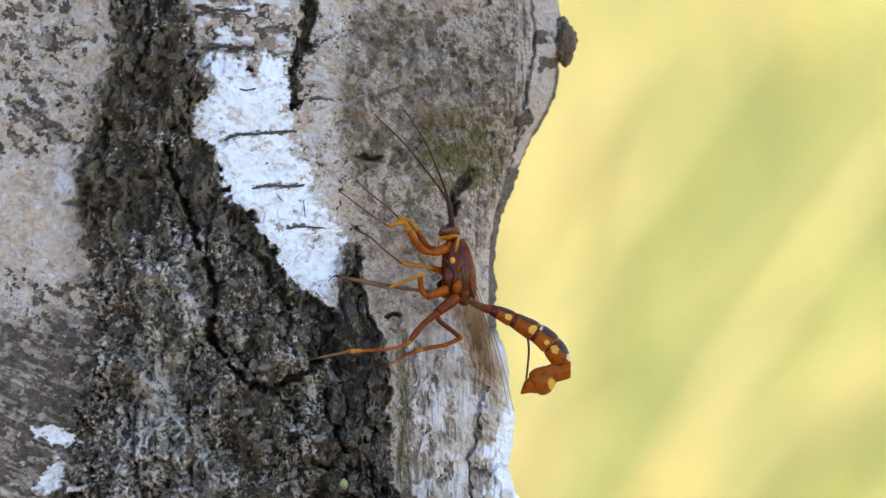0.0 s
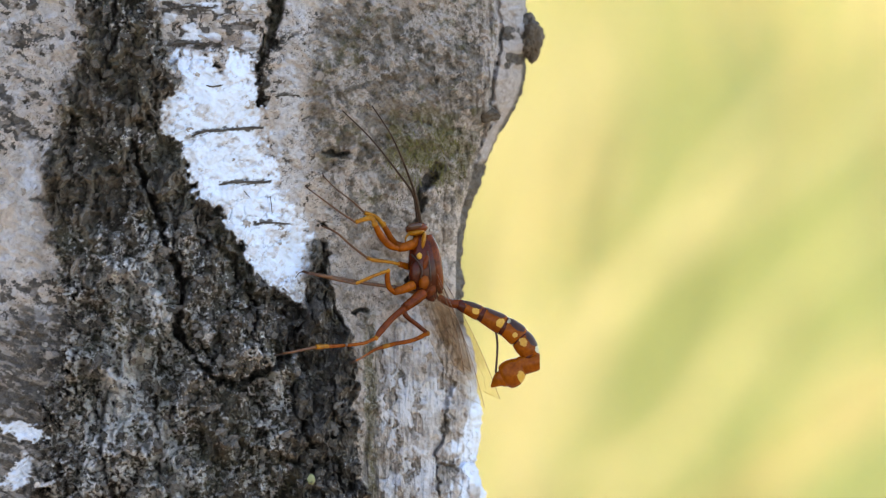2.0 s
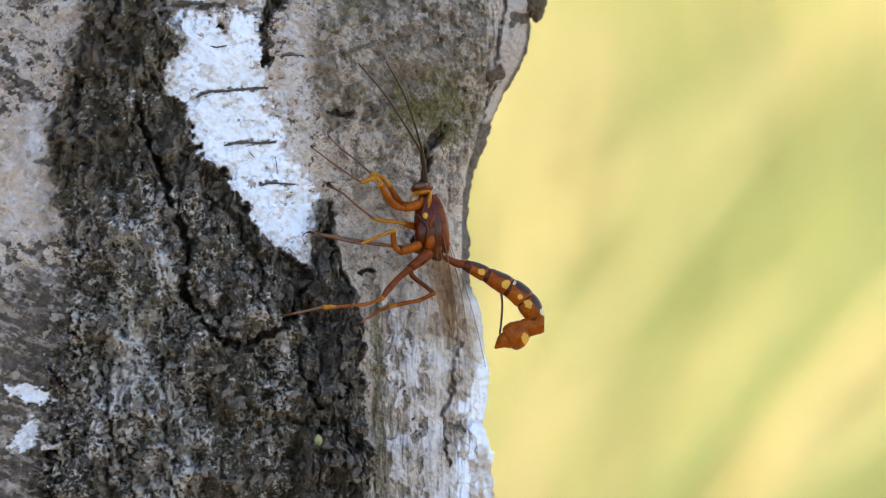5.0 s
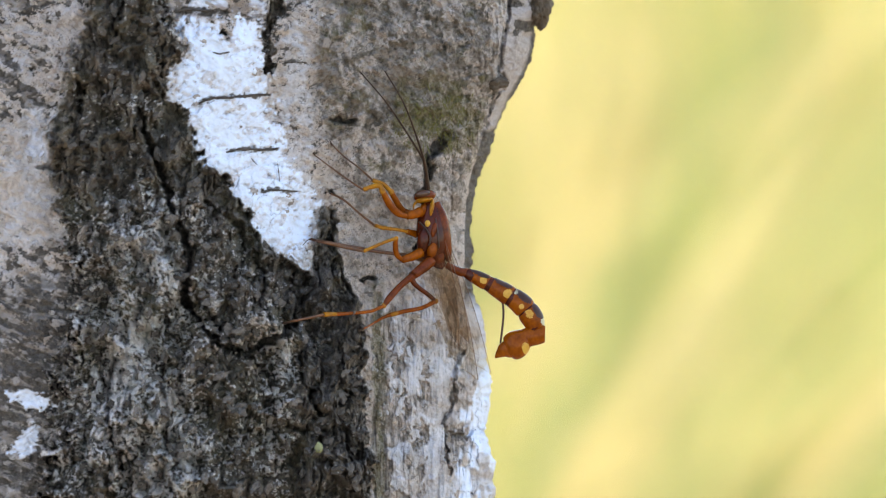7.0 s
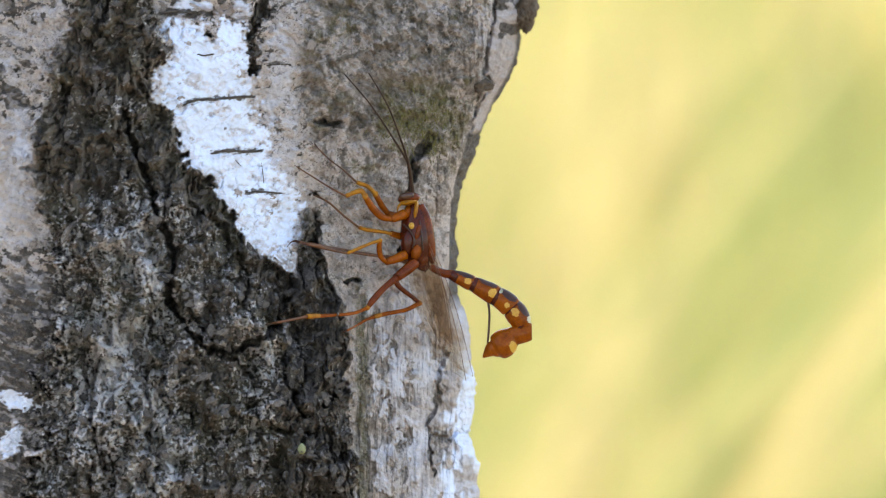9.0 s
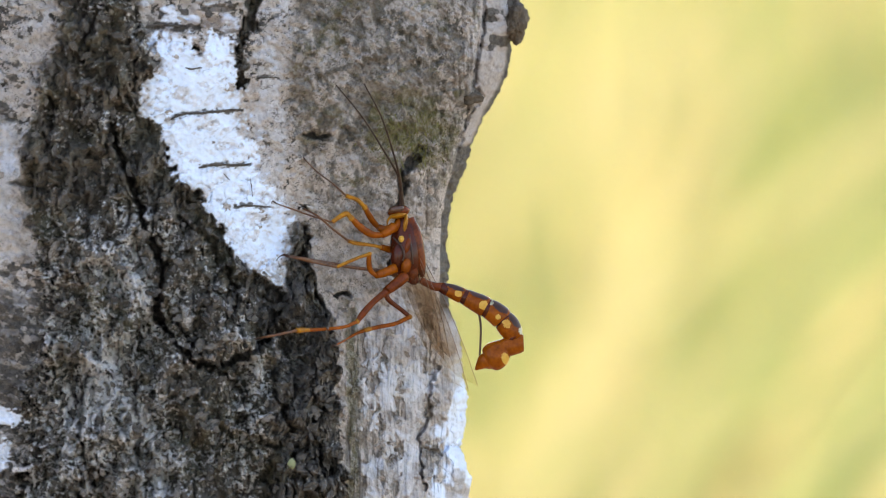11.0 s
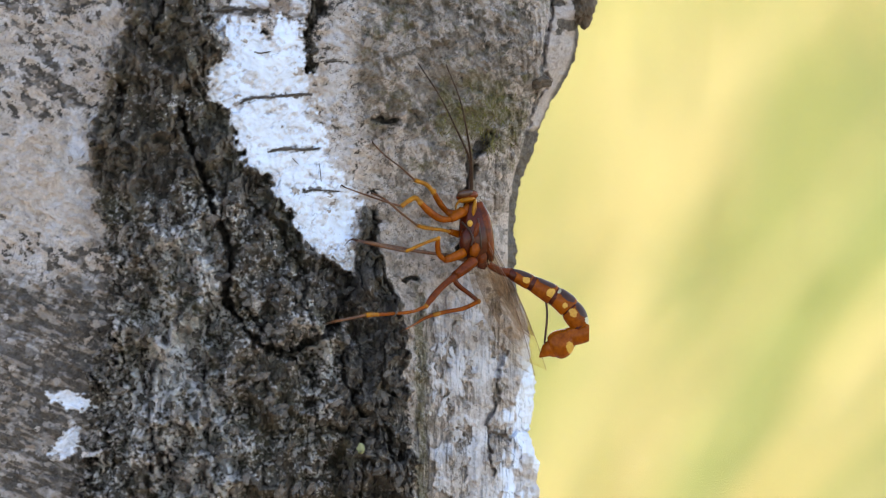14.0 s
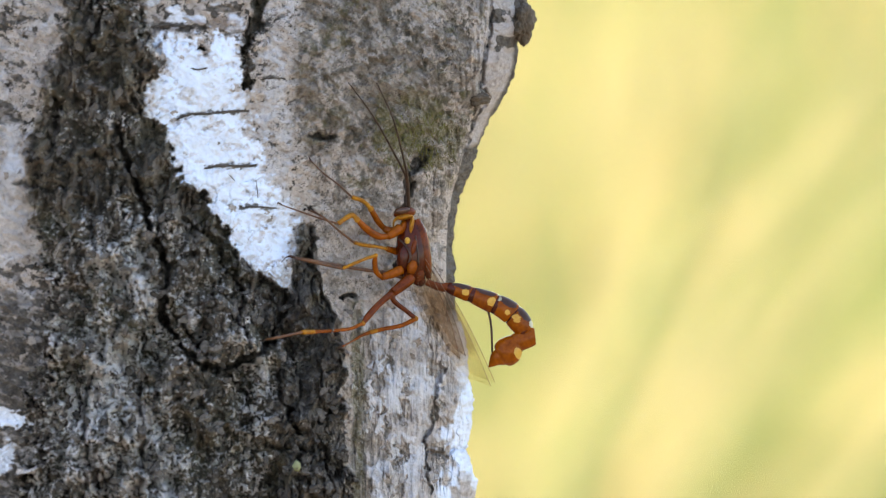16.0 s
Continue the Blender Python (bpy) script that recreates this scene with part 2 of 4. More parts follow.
ANTENNA = plain("antenna shell", (0.022, 0.011, 0.007), (0.060, 0.032, 0.020), 420, 0.5, 0.0, None, Specular_IOR_Level=0.2)
TARSUS = plain("brown thin shell", (0.055, 0.018, 0.007), (0.17, 0.062, 0.018), 420, 0.35, 0.1)
EYE = plain("eye", (0.045, 0.016, 0.008), (0.10, 0.04, 0.018), 900, 0.25)
FILM = wing_material()
CHIP = piece_material("cork chip", (0.05, 0.042, 0.035), (0.19, 0.165, 0.145), (0.46, 0.43, 0.41))
PAPER = piece_material("bark paper", (0.26, 0.225, 0.205), (0.55, 0.50, 0.475), (0.10, 0.09, 0.08))
STRAW = leaf_material("straw-yellow grass", (0.63, 0.52, 0.25), (0.49, 0.43, 0.185), 0.5)
GREEN = leaf_material("green grass", (0.29, 0.325, 0.12), (0.43, 0.43, 0.18), 0.5)


def ground_material():
    """Bare sandy soil with litter round the birch, a dry yellow meadow behind it."""
    n = Nodes("soil and meadow thatch")
    place = n.put("ShaderNodeTexCoord").outputs["Object"]
    depth = n.put("ShaderNodeSeparateXYZ", Vector=place).outputs[1]
    wander = n.math("ADD", depth, n.fade(n.noise(1.3, 3), 0, 1, -0.8, 0.8))
    dry = n.mix(n.fade(n.noise(3.0, 4), 0.35, 0.65), (0.17, 0.165, 0.07), (0.28, 0.24, 0.115))
    soil = n.mix(n.fade(n.noise(14.0, 4), 0.35, 0.65), (0.115, 0.092, 0.068), (0.20, 0.16, 0.12))
    return n.end(n.mix(n.fade(wander, 1.2, 2.6), soil, dry), 0.9)


GROUND = ground_material()


# ---- ground and meadow ----
def ground_sheet():
    ring = np.concatenate([np.linspace(0, 14, 36), np.geomspace(15, 900, 24)])
    turns = 72
    bm = bmesh.new()
    rows = [[bm.verts.new((0, 0, 0))] * turns]
    for r in ring[1:]:
        rows.append([bm.verts.new((r * math.sin(a), r * math.cos(a), 0.05 * noise.noise(Vector((r * math.sin(a), r * math.cos(a), 0)) * 0.45) * min(1, r / 3)))
                     for a in (2 * math.pi * k / turns for k in range(turns))])
    for i, (a, b) in enumerate(zip(rows, rows[1:])):
        for k in range(turns):
            j = (k + 1) % turns
            bm.faces.new((a[k], b[k], b[j]) if i == 0 else (a[k], b[k], b[j], a[j]))
    ob = part("ground", bm, GROUND, None, "bare sandy soil giving way to sunlit yellow meadow")
    return tagged(ob, category="ground", kind="structure")


ground_sheet()


def blades(spots, height, width, seed, lean=0.35, bm=None):
    """Bent grass blades, each a tapered strip of three spans; spots are (x, y) on the ground."""
    rng = np.random.default_rng(seed)
    verts, faces = [], []
    for x, y in spots:
        h, w = height * rng.uniform(0.55, 1.15), width * rng.uniform(0.6, 1.3)
        turn, tip = rng.uniform(0, 2 * math.pi), h * rng.uniform(0.2, 1.0) * lean
        face = turn + rng.uniform(0.9, 2.2)
        base = len(verts)
        for k, f in enumerate((0.0, 0.4, 0.75, 1.0)):
            cx, cy = x + math.cos(turn) * tip * f * f, y + math.sin(turn) * tip * f * f
            half = w * (1 - f) ** 0.6 / 2 if f < 1 else 0
            dx, dy = math.cos(face) * half, math.sin(face) * half
            verts.append((cx - dx, cy - dy, h * f * (1 - 0.15 * f)))
            if f < 1:
                verts.append((cx + dx, cy + dy, h * f * (1 - 0.15 * f)))
        faces += [(base, base + 1, base + 3, base + 2), (base + 2, base + 3, base + 5, base + 4), (base + 4, base + 5, base + 6)]
    me = bpy.data.meshes.new("blades")
    me.from_pydata(verts, [], faces)
    return me


def meadow():
    rng = np.random.default_rng(5)
    n = 26000
    y = rng.uniform(1.6, 16, n)
    x = rng.uniform(-1.2, 1.2, n) * (0.5 + y * 0.16)
    lush = cloud(x * 3.2, y * 0.55, 12, 3) - 0.08 + np.clip((8.5 - y) * 0.15, -0.3, 0.3) + rng.uniform(-0.35, 0.35, n)
    dry = [(a, b) for a, b, w in zip(x, y, lush) if w < 0]
    green = [(a, b) for a, b, w in zip(x, y, lush) if w >= 0]
    near = [(a, b) for a, b in zip(rng.uniform(-5, 5, 16000), rng.uniform(-5, 9, 16000)) if math.hypot(a + 0.1, b) > 0.45]
    tagged(part("short_grass", blades(near, 0.13, 0.006, 3), GREEN, None, "short trampled pale green grass"), category="grass", kind="stuff")
    tagged(part("meadow_grass", blades(dry, 0.42, 0.012, 1), STRAW, None, "dry straw-yellow meadow grass in full sun"), category="grass", kind="stuff")
    tagged(part("meadow_grass", blades(green, 0.38, 0.012, 2), GREEN, None, "pale green meadow grass in full sun"), category="grass", kind="stuff")


meadow()


def tall_grass(x, y, height, lean, seed):
    """A tuft of broad sunlit grass leaves that stands by itself and sways; returns it with its foot."""
    rng = np.random.default_rng(seed)
    foot = Vector((x, y, 0.0))
    tuft = thing("tall_grass", Matrix.Translation(foot), "tall straw-yellow grass tuft swaying in the sun", "grass", "tall grass in the meadow")
    for k in range(7):
        h, w, tip = height * rng.uniform(0.75, 1.1), rng.uniform(0.004, 0.009), lean * rng.uniform(0.5, 1.4)
        a, b = rng.uniform(-0.06, 0.06), rng.uniform(-0.05, 0.05)
        bm = bmesh.new()
        rows = []
        for i in range(9):
            f = i / 8
            c = Vector((a + tip * h * f ** 1.7, b + 0.1 * rng.uniform(-1, 1) * f * 0.1, h * f * (1 - 0.18 * lean * f)))
            half = w * (0.5 + 0.5 * math.sin(math.pi * min(1, 0.25 + f * 0.7))) * (1 - f ** 4) + 0.0006
            rows.append((bm.verts.new(c + Vector((-half, 0, 0))), bm.verts.new(c + Vector((0, half * 0.35, 0))), bm.verts.new(c + Vector((half, 0, 0)))))
        for p, q in zip(rows, rows[1:]):
            bm.faces.new((p[0], p[1], q[1], q[0]))
            bm.faces.new((p[1], p[2], q[2], q[1]))
        part("blade", bm, STRAW if k % 3 else GREEN, tuft)
    return tuft, foot


tufts = [tall_grass(*spec) for spec in (
    (-0.09, 2.3, 1.03, 0.77, 1), (0.01, 3.1, 0.99, 1.02, 2), (-0.05, 3.8, 0.93, 0.68, 3), (-0.26, 2.8, 0.97, 0.94, 4), (0.17, 2.5, 0.95, 0.59, 5),
    (-0.02, 4.6, 0.80, 0.85, 6), (0.15, 4.2, 0.86, 1.02, 7), (0.08, 5.4, 0.71, 0.85, 8), (-0.20, 4.9, 0.78, 1.02, 9), (0.33, 5.0, 0.80, 0.51, 10))]

# ---- the birch trunk ----
WIDE, DEEP, BACK = 0.086, 0.055, 0.016     # half width and half depth of the trunk, and how far its middle lies behind the insect


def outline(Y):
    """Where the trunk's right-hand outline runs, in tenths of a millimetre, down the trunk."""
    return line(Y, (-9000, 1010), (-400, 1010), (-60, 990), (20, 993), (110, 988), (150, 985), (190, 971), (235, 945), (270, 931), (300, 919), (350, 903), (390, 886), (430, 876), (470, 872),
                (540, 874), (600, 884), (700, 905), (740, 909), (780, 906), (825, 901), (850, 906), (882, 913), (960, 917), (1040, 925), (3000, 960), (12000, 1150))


def crest(x, y, seed, octaves=4, gain=0.5):
    """Sharp-crested noise, 0 in the clefts and 1 on the ridges."""
    return 1 - np.minimum(1, np.abs(cloud(x, y, seed, octaves, gain)) * 1.5)


def bark_field(X, Y):
    """Relief (mm) and masks of the bark; X, Y in tenths of a millimetre across and down the trunk."""
    wx = X + 9 * cloud(X / 60, Y / 60, 3) + 6 * cloud(X / 14, Y / 14, 5, 3)
    wy = Y + 9 * cloud(X / 60, Y / 60, 11) + 6 * cloud(X / 14, Y / 14, 15, 3)
    # the dark cork between its two edges
    left = line(wy, (-300, 180), (0, 195), (90, 205), (170, 172), (230, 160), (340, 125), (420, 150), (500, 165), (560, 190), (700, 165), (900, 130), (1400, 60))
    right = line(wy, (-300, 330), (0, 335), (90, 350), (130, 370), (170, 374), (186, 336), (232, 346), (250, 380), (285, 380), (305, 394), (358, 400), (372, 438), (405, 462), (432, 480),
                 (442, 496), (500, 507), (517, 540), (553, 594), (590, 655), (640, 678), (700, 689), (900, 694), (1400, 710))
    frayed = 40 * cloud(X / 9, Y / 8, 39, 4, 0.7) * ramp(Y, 380, 480) + 12 * cloud(X / 9, Y / 8, 38, 4, 0.7)
    in_left = ramp(wx + frayed, left - 10, left + 14)
    fringe = 9 * cloud(X / 7, Y / 7, 155, 3, 0.6) * ramp(wy, 90, 130)
    cork = in_left * (1 - ramp(wx + fringe, right - 5, right + 5))
    strip_l = line(wy, (425, 640), (440, 618), (500, 604), (550, 594), (600, 590))
    strip_r = line(wy, (425, 640), (450, 640), (560, 655), (640, 690))
    strip = ramp(wx, strip_l - 4, strip_l + 5) * (1 - ramp(wx, strip_r - 5, strip_r + 5)) * ramp(wy, 425, 445) * (1 - ramp(wy, 600, 640))
    cork = np.maximum(cork, strip)
    d, f = near_line(wx, Y, (552, -300), (545, 0), (532, 90), (519, 185))
    cleave = 1 - ramp(d + 5 * cloud(X / 6, Y / 9, 119, 3, 0.7), 8, 17 - 7 * f)
    cork = np.maximum(cork, cleave)
    # chalk-white bark: the tongue, the lower right edge and scattered remains
    tongue_r = line(wy, (90, 515), (180, 522), (250, 535), (330, 556), (400, 600), (440, 614), (500, 602), (550, 594))
    ragged = 26 * cloud(X / 9, Y / 9, 40, 4, 0.7)
    white = (1 - cork) * ramp(wx + fringe, right - 10, right + 4) * (1 - ramp(wx + ragged, tongue_r - 22, tongue_r + 12)) * ramp(wy + ragged, 92, 116) * (1 - ramp(wy, 545, 570))
    lace_one, lace_two, lace_mark = cells(wx / 16 + 0.5 * cloud(X / 9, Y / 9, 131, 2), wy / 14, 132)
    lace = 1 - ramp(lace_two - lace_one, 0.12, 0.38)
    white = white * (1 - 0.45 * ramp(cloud(X / 20, Y / 14, 47, 4, 0.65), 0.45, 0.55)) * (1 - ramp(wy + 14 * cloud(X / 20, Y / 20, 133, 3), 488, 530) * (1 - lace) * 0.9)
    white = white * (1 - 0.35 * ramp(cloud(X / 13, Y / 11, 154, 4, 0.6) + 0.5 * (1 - ramp(wx, right + 8, right + 30)) + 0.35 * ramp(wx, tongue_r - 45, tongue_r), 0.42, 0.65))
    flap = 1 - ramp(np.hypot((wx - 345) / 20, (wy - 208) / 30), 0.7, 1.1)
    white = white * (1 - 0.75 * flap * ramp(cloud(X / 9, Y / 7, 134, 3), -0.15, 0.2))
    hollow = 1 - ramp(np.hypot((wx - 448) / 13, (wy - 124) / 17), 0.75, 1.15)
    white = white * (1 - 0.9 * hollow)
    spots = ramp(wx, 838, 862) * ramp(wy, 680, 715) * ramp(cloud(X / 30, Y / 55, 41), -0.35, 0.05)
    flank = ramp(wx, 540, 555) * (1 - ramp(wx, 588, 610)) * (1 - ramp(wy, 400, 460)) * ramp(cloud(X / 30, Y / 30, 43), -0.4, 0.2) * 0.3
    upper_zone = ramp(wx, 335, 350) * (1 - ramp(wx, 505, 520)) * (1 - ramp(wy, 92, 110))
    upper = upper_zone * ramp(cloud(X / 36, Y / 18, 44), 0.0, 0.35) * 0.7
    lefts = (1 - in_left) * np.maximum(ramp(cloud(X / 34, Y / 30 + X / 70, 45), 0.2, 0.5) * 0.22, 0.45 * ramp(cloud(X / 20, (Y + 0.8 * X) / 60, 135, 3), 0.0, 0.4) * ramp(X, 70, 110) * ramp(Y, 230, 300) * (1 - ramp(Y, 330, 380)))
    ragged_patch = 0.45 * cloud(X / 13, Y / 9, 46, 4, 0.65)
    lower = np.maximum(1 - ramp(np.hypot((X - 104) / 46, (Y - 772 - 0.2 * (X - 104)) / 17) + ragged_patch, 0.75, 0.98),
                       1 - ramp(np.hypot((X - 92 + 0.5 * (Y - 845)) / 26, (Y - 848) / 38) + ragged_patch, 0.75, 0.98)) * (1 - in_left) * 0.75
    fibre = ramp(wx, 690, 705) * ramp(Y, 520, 620)
    strand = line(Y, (540, 792), (640, 805), (700, 818), (780, 823), (900, 816))
    satin = fibre * (1 - ramp(np.abs(X + 4 * cloud(X / 20, Y / 40, 136, 3) - strand), 11, 20)) * ramp(Y, 600, 680)
    scrap = ramp(cloud(wx / 20, wy / 38, 49, 4, 0.6) + 0.25 * ramp(wx, 730, 790) - 0.5 * (1 - ramp(wx, 715, 735)) + 0.9 * satin, -0.02, 0.05)
    fibre_white = fibre * np.maximum(scrap * (0.14 + 0.26 * ramp(cloud(X / 30, Y / 30, 137, 2), -0.2, 0.3)), 0.22 * satin)
    white = np.clip(np.maximum.reduce([white, 0.12 * ramp(X, 915, 935) * (1 - ramp(Y, 280, 300)), spots * 0.9, flank, upper, lefts, lower, fibre_white]), 0, 1) * (1 - cork)
    # the mossy grey plate, upper right, and the strip of pinkish bark beyond it
    plate_r = line(wy, (-300, 930), (0, 932), (60, 940), (110, 936), (150, 926), (190, 921), (204, 931), (213, 936), (224, 929), (240, 912), (258, 904), (300, 892), (360, 874), (420, 860), (480, 858))
    plate_l = line(wy, (-300, 640), (0, 632), (60, 606), (140, 592), (240, 598), (300, 612), (420, 640), (560, 660))
    side = ramp(wx, plate_l - 10, plate_l + 25) * (1 - ramp(wx, plate_r - 4, plate_r + 4))
    beyond = ramp(X, plate_r + 4, plate_r + 10)
    plate = side * (0.72 + 0.28 * ramp(cloud(X / 45, Y / 45, 51, 5, 0.65), -0.3, 0.25)) * (1 - ramp(Y + 60 * cloud(X / 70, Y / 70, 52), 270, 330))
    plate = plate * (1 - 0.75 * ramp(0.7 * cloud(wx / 20, wy / 18, 54, 4, 0.6) + 0.6 * cloud(X / 75, Y / 60, 55, 3), 0.12, 0.24))
    fret = cloud((X - 0.3 * Y) / 11, Y / 15, 138, 4, 0.6)
    plate = plate * (1 - 0.5 * ramp(fret, 0.2, 0.6)) * (1 - 0.7 * ramp(X + 5 * cloud(X / 8, Y / 60, 139, 3), 908, 918) * (1 - ramp(Y, 120, 160)))
    mid = side * ramp(Y, 270, 330) * (1 - ramp(Y, 900, 1400)) * ramp(cloud(X / 22, Y / 30, 53, 5, 0.7), -0.05, 0.3) * line(Y, (300, 0.9), (430, 0.65), (560, 0.5), (700, 0.35), (880, 0.35)) * (1 - fibre * scrap)
    plate = np.maximum(plate, mid)
    moss = ramp(cloud(X / 40, Y / 40, 61, 5, 0.6) - np.hypot((wx - 810) / 120, (wy - 270) / 80) * 0.9 + 0.75, 0.0, 0.5) * 0.9 * side
    moss = np.maximum(moss, side * (1 - ramp(Y, 280, 320)) * ramp(cloud(X / 45, Y / 35, 62, 5, 0.65) + 0.5 * cloud(X / 8, Y / 9, 140, 3, 0.65), 0.15, 0.6) * 0.6)
    moss = np.maximum(moss, cork * ramp(cloud(X / 50, Y / 70, 63, 4), 0.2, 0.7) * 0.3)
    moss = np.maximum(moss, fibre * (1 - ramp(X, 718, 735)) * ramp(X, 698, 706) * ramp(cloud(X / 8, Y / 50, 64, 4), -0.6, 0.1) * 0.85)
    moss = np.maximum(moss, 0.15 * fibre * ramp(cloud(X / 12, Y / 40, 165, 3), 0.2, 0.5))
    # flecks, lenticel bands and stains on the pale bark
    pale = (1 - cork) * (1 - 0.75 * np.minimum(1, white * 1.3))
    on_left = 1 - in_left
    clump = line(Y, (-200, 0.25), (20, 0.2), (55, 0.3), (70, 0.6), (86, 0.4), (104, 0.0), (155, 0.1), (185, 0.45), (245, 0.42), (275, -0.1), (320, -0.45), (455, -0.5), (490, -0.1), (515, 0.3), (545, 0.35), (600, 0.15), (720, 0.2), (900, 0.2))
    clump = clump - 0.3 * ramp(X, 110, 160) * (1 - ramp(Y, 230, 300))
    slant = Y - 0.35 * X
    fx, fy = X + 6 * cloud(X / 9, Y / 9, 121, 3, 0.6), slant + 6 * cloud(X / 9, Y / 9, 122, 3, 0.6)
    fleck = ramp(cloud(fx / 15, fy / 11, 71, 4, 0.55) + 0.5 * cloud(X / 60, Y / 40, 72, 3) + clump, 0.40, 0.52)
    one, two, mark = cells(fx / 19, fy / 16, 123)
    dots = (1 - ramp(one, 0.14 + 0.2 * mark, 0.22 + 0.2 * mark)) * (mark + 0.6 * clump > 0.8)
    fleck = np.maximum(fleck, dots) * (0.6 + 0.4 * ramp(cloud(X / 17, Y / 13, 126, 3, 0.6), -0.3, 0.3))
    torn = on_left * ramp(wy, 500, 590) * (0.44 + 0.36 * ramp(0.8 * cloud(X / 60, slant / 11, 76, 4, 0.6) + 0.5 * cloud(X / 14, slant / 7, 79, 3, 0.65), -0.3, 0.3)) * (1 - lower)
    lower_dirt = on_left * ramp(wy, 540, 620) * (1 - lower)
    speck = ramp(cloud(X / 9, Y / 8, 73, 4, 0.7) + 0.35 * cloud(X / 40, Y / 40, 77, 3), 0.36, 0.6) * in_left * (1 - 0.75 * fibre)
    speck = np.maximum(speck, 0.5 * side * (1 - ramp(Y, 480, 580)) * ramp(-fret, 0.1, 0.5))
    bands = ramp(cloud(X / 80, Y / 9, 74, 3), 0.35, 0.6) * in_left * (1 - ramp(wx, 530, 550)) * 0.6
    mottle = upper_zone * ramp(cloud(wx / 22, wy / 16, 124, 3) - 0.25 * ramp(cloud(X / 60, Y / 40, 125, 2), 0.0, 0.3), 0.02, 0.14) * 0.8
    streak = fibre * np.maximum(ramp(cloud(X / 7, Y / 55, 75, 3, 0.6) - 0.25 * scrap, 0.14, 0.3) * 0.45, 0.45 * (1 - scrap) * ramp(cloud(X / 5, Y / 22, 141, 3, 0.6), 0.0, 0.35)) * (1 - 0.8 * satin) * (1 - 0.7 * ramp(wx, 850, 860))
    streak = np.maximum(streak, 0.6 * ramp(wx, 848, 856) * fibre * ramp(cloud(X / 12, Y / 16, 142, 4, 0.6) + 0.6 * np.exp(-((Y - 838) / 16) ** 2), 0.2, 0.4))
    stain_shade = np.clip(np.maximum.reduce([on_left * fleck * 0.95, 0.8 * speck * (1 - 0.5 * side), bands, streak, torn, mottle]), 0, 1) * pale * (1 - 0.9 * beyond)
    rung = np.maximum(1 - ramp(np.abs(wy - 70), 8, 15), 1 - ramp(np.abs(wy - 116), 9, 18)) * ramp(cloud(X / 12, Y / 12, 116, 3), -0.5, 0.1) * ramp(X, plate_r + 2, plate_r + 10)
    # darker rungs, and a darker hem along the right outline
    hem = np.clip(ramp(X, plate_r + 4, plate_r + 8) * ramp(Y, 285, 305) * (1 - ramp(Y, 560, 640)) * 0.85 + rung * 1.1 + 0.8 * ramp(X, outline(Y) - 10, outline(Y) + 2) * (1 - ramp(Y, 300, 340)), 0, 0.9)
    stain_shade = np.maximum(stain_shade, hem)
    white = np.maximum(white, 0.18 * beyond * (1 - ramp(Y, 285, 305)) * (1 - np.minimum(1, hem * 1.5)))
    # cracks and small holes, cut into the relief, with shade painted inside them
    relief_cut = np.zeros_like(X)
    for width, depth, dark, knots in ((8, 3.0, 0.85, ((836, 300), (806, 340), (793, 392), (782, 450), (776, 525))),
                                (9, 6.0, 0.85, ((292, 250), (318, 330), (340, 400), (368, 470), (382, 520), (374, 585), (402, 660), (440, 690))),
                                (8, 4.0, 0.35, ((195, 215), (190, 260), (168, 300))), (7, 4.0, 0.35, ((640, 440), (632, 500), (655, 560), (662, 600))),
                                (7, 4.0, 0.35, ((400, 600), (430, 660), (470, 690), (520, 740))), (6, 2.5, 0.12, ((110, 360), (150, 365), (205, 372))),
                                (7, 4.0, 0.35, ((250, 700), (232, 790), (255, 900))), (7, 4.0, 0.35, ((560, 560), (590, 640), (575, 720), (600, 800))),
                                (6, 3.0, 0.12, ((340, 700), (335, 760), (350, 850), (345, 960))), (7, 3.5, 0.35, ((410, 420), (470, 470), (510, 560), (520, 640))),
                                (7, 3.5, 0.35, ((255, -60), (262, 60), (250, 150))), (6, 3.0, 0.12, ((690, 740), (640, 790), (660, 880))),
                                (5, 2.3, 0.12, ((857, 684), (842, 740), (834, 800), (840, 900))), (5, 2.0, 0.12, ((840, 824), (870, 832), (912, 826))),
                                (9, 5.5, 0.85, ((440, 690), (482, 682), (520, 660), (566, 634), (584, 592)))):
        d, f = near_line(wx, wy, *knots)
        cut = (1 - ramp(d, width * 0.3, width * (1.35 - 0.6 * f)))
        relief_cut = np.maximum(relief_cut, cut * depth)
        stain_shade = np.maximum(stain_shade, cut * dark)
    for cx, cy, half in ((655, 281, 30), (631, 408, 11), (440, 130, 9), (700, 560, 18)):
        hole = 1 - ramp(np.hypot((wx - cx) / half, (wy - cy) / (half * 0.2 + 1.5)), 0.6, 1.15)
        relief_cut, stain_shade = np.maximum(relief_cut, hole * 2.2), np.maximum(stain_shade, hole * 0.95)
    for knots, wide in ((((391, 251), (418, 240), (455, 237), (522, 232)), 6), (((446, 334), (470, 329), (505, 330), (537, 328)), 5.5), (((509, 402), (535, 401), (570, 404)), 5),
                        (((345, 88), (375, 82), (440, 86)), 6), (((340, 22), (390, 18), (440, 20)), 6), (((545, 178), (565, 175), (588, 176)), 4)):
        d, f = near_line(X + 2 * cloud(X / 6, Y / 6, 161, 2), Y + 4 * cloud(X / 8, Y / 8, 162, 3, 0.6), *knots)
        scar = 1 - ramp(d, wide * 0.35, wide * (0.7 + 0.7 * np.sin(math.pi * f)))
        stain_shade = np.maximum(stain_shade, 0.8 * scar * (0.45 + 0.55 * ramp(cloud(X / 6, Y / 4, 163, 3, 0.6), -0.4, 0.1)))
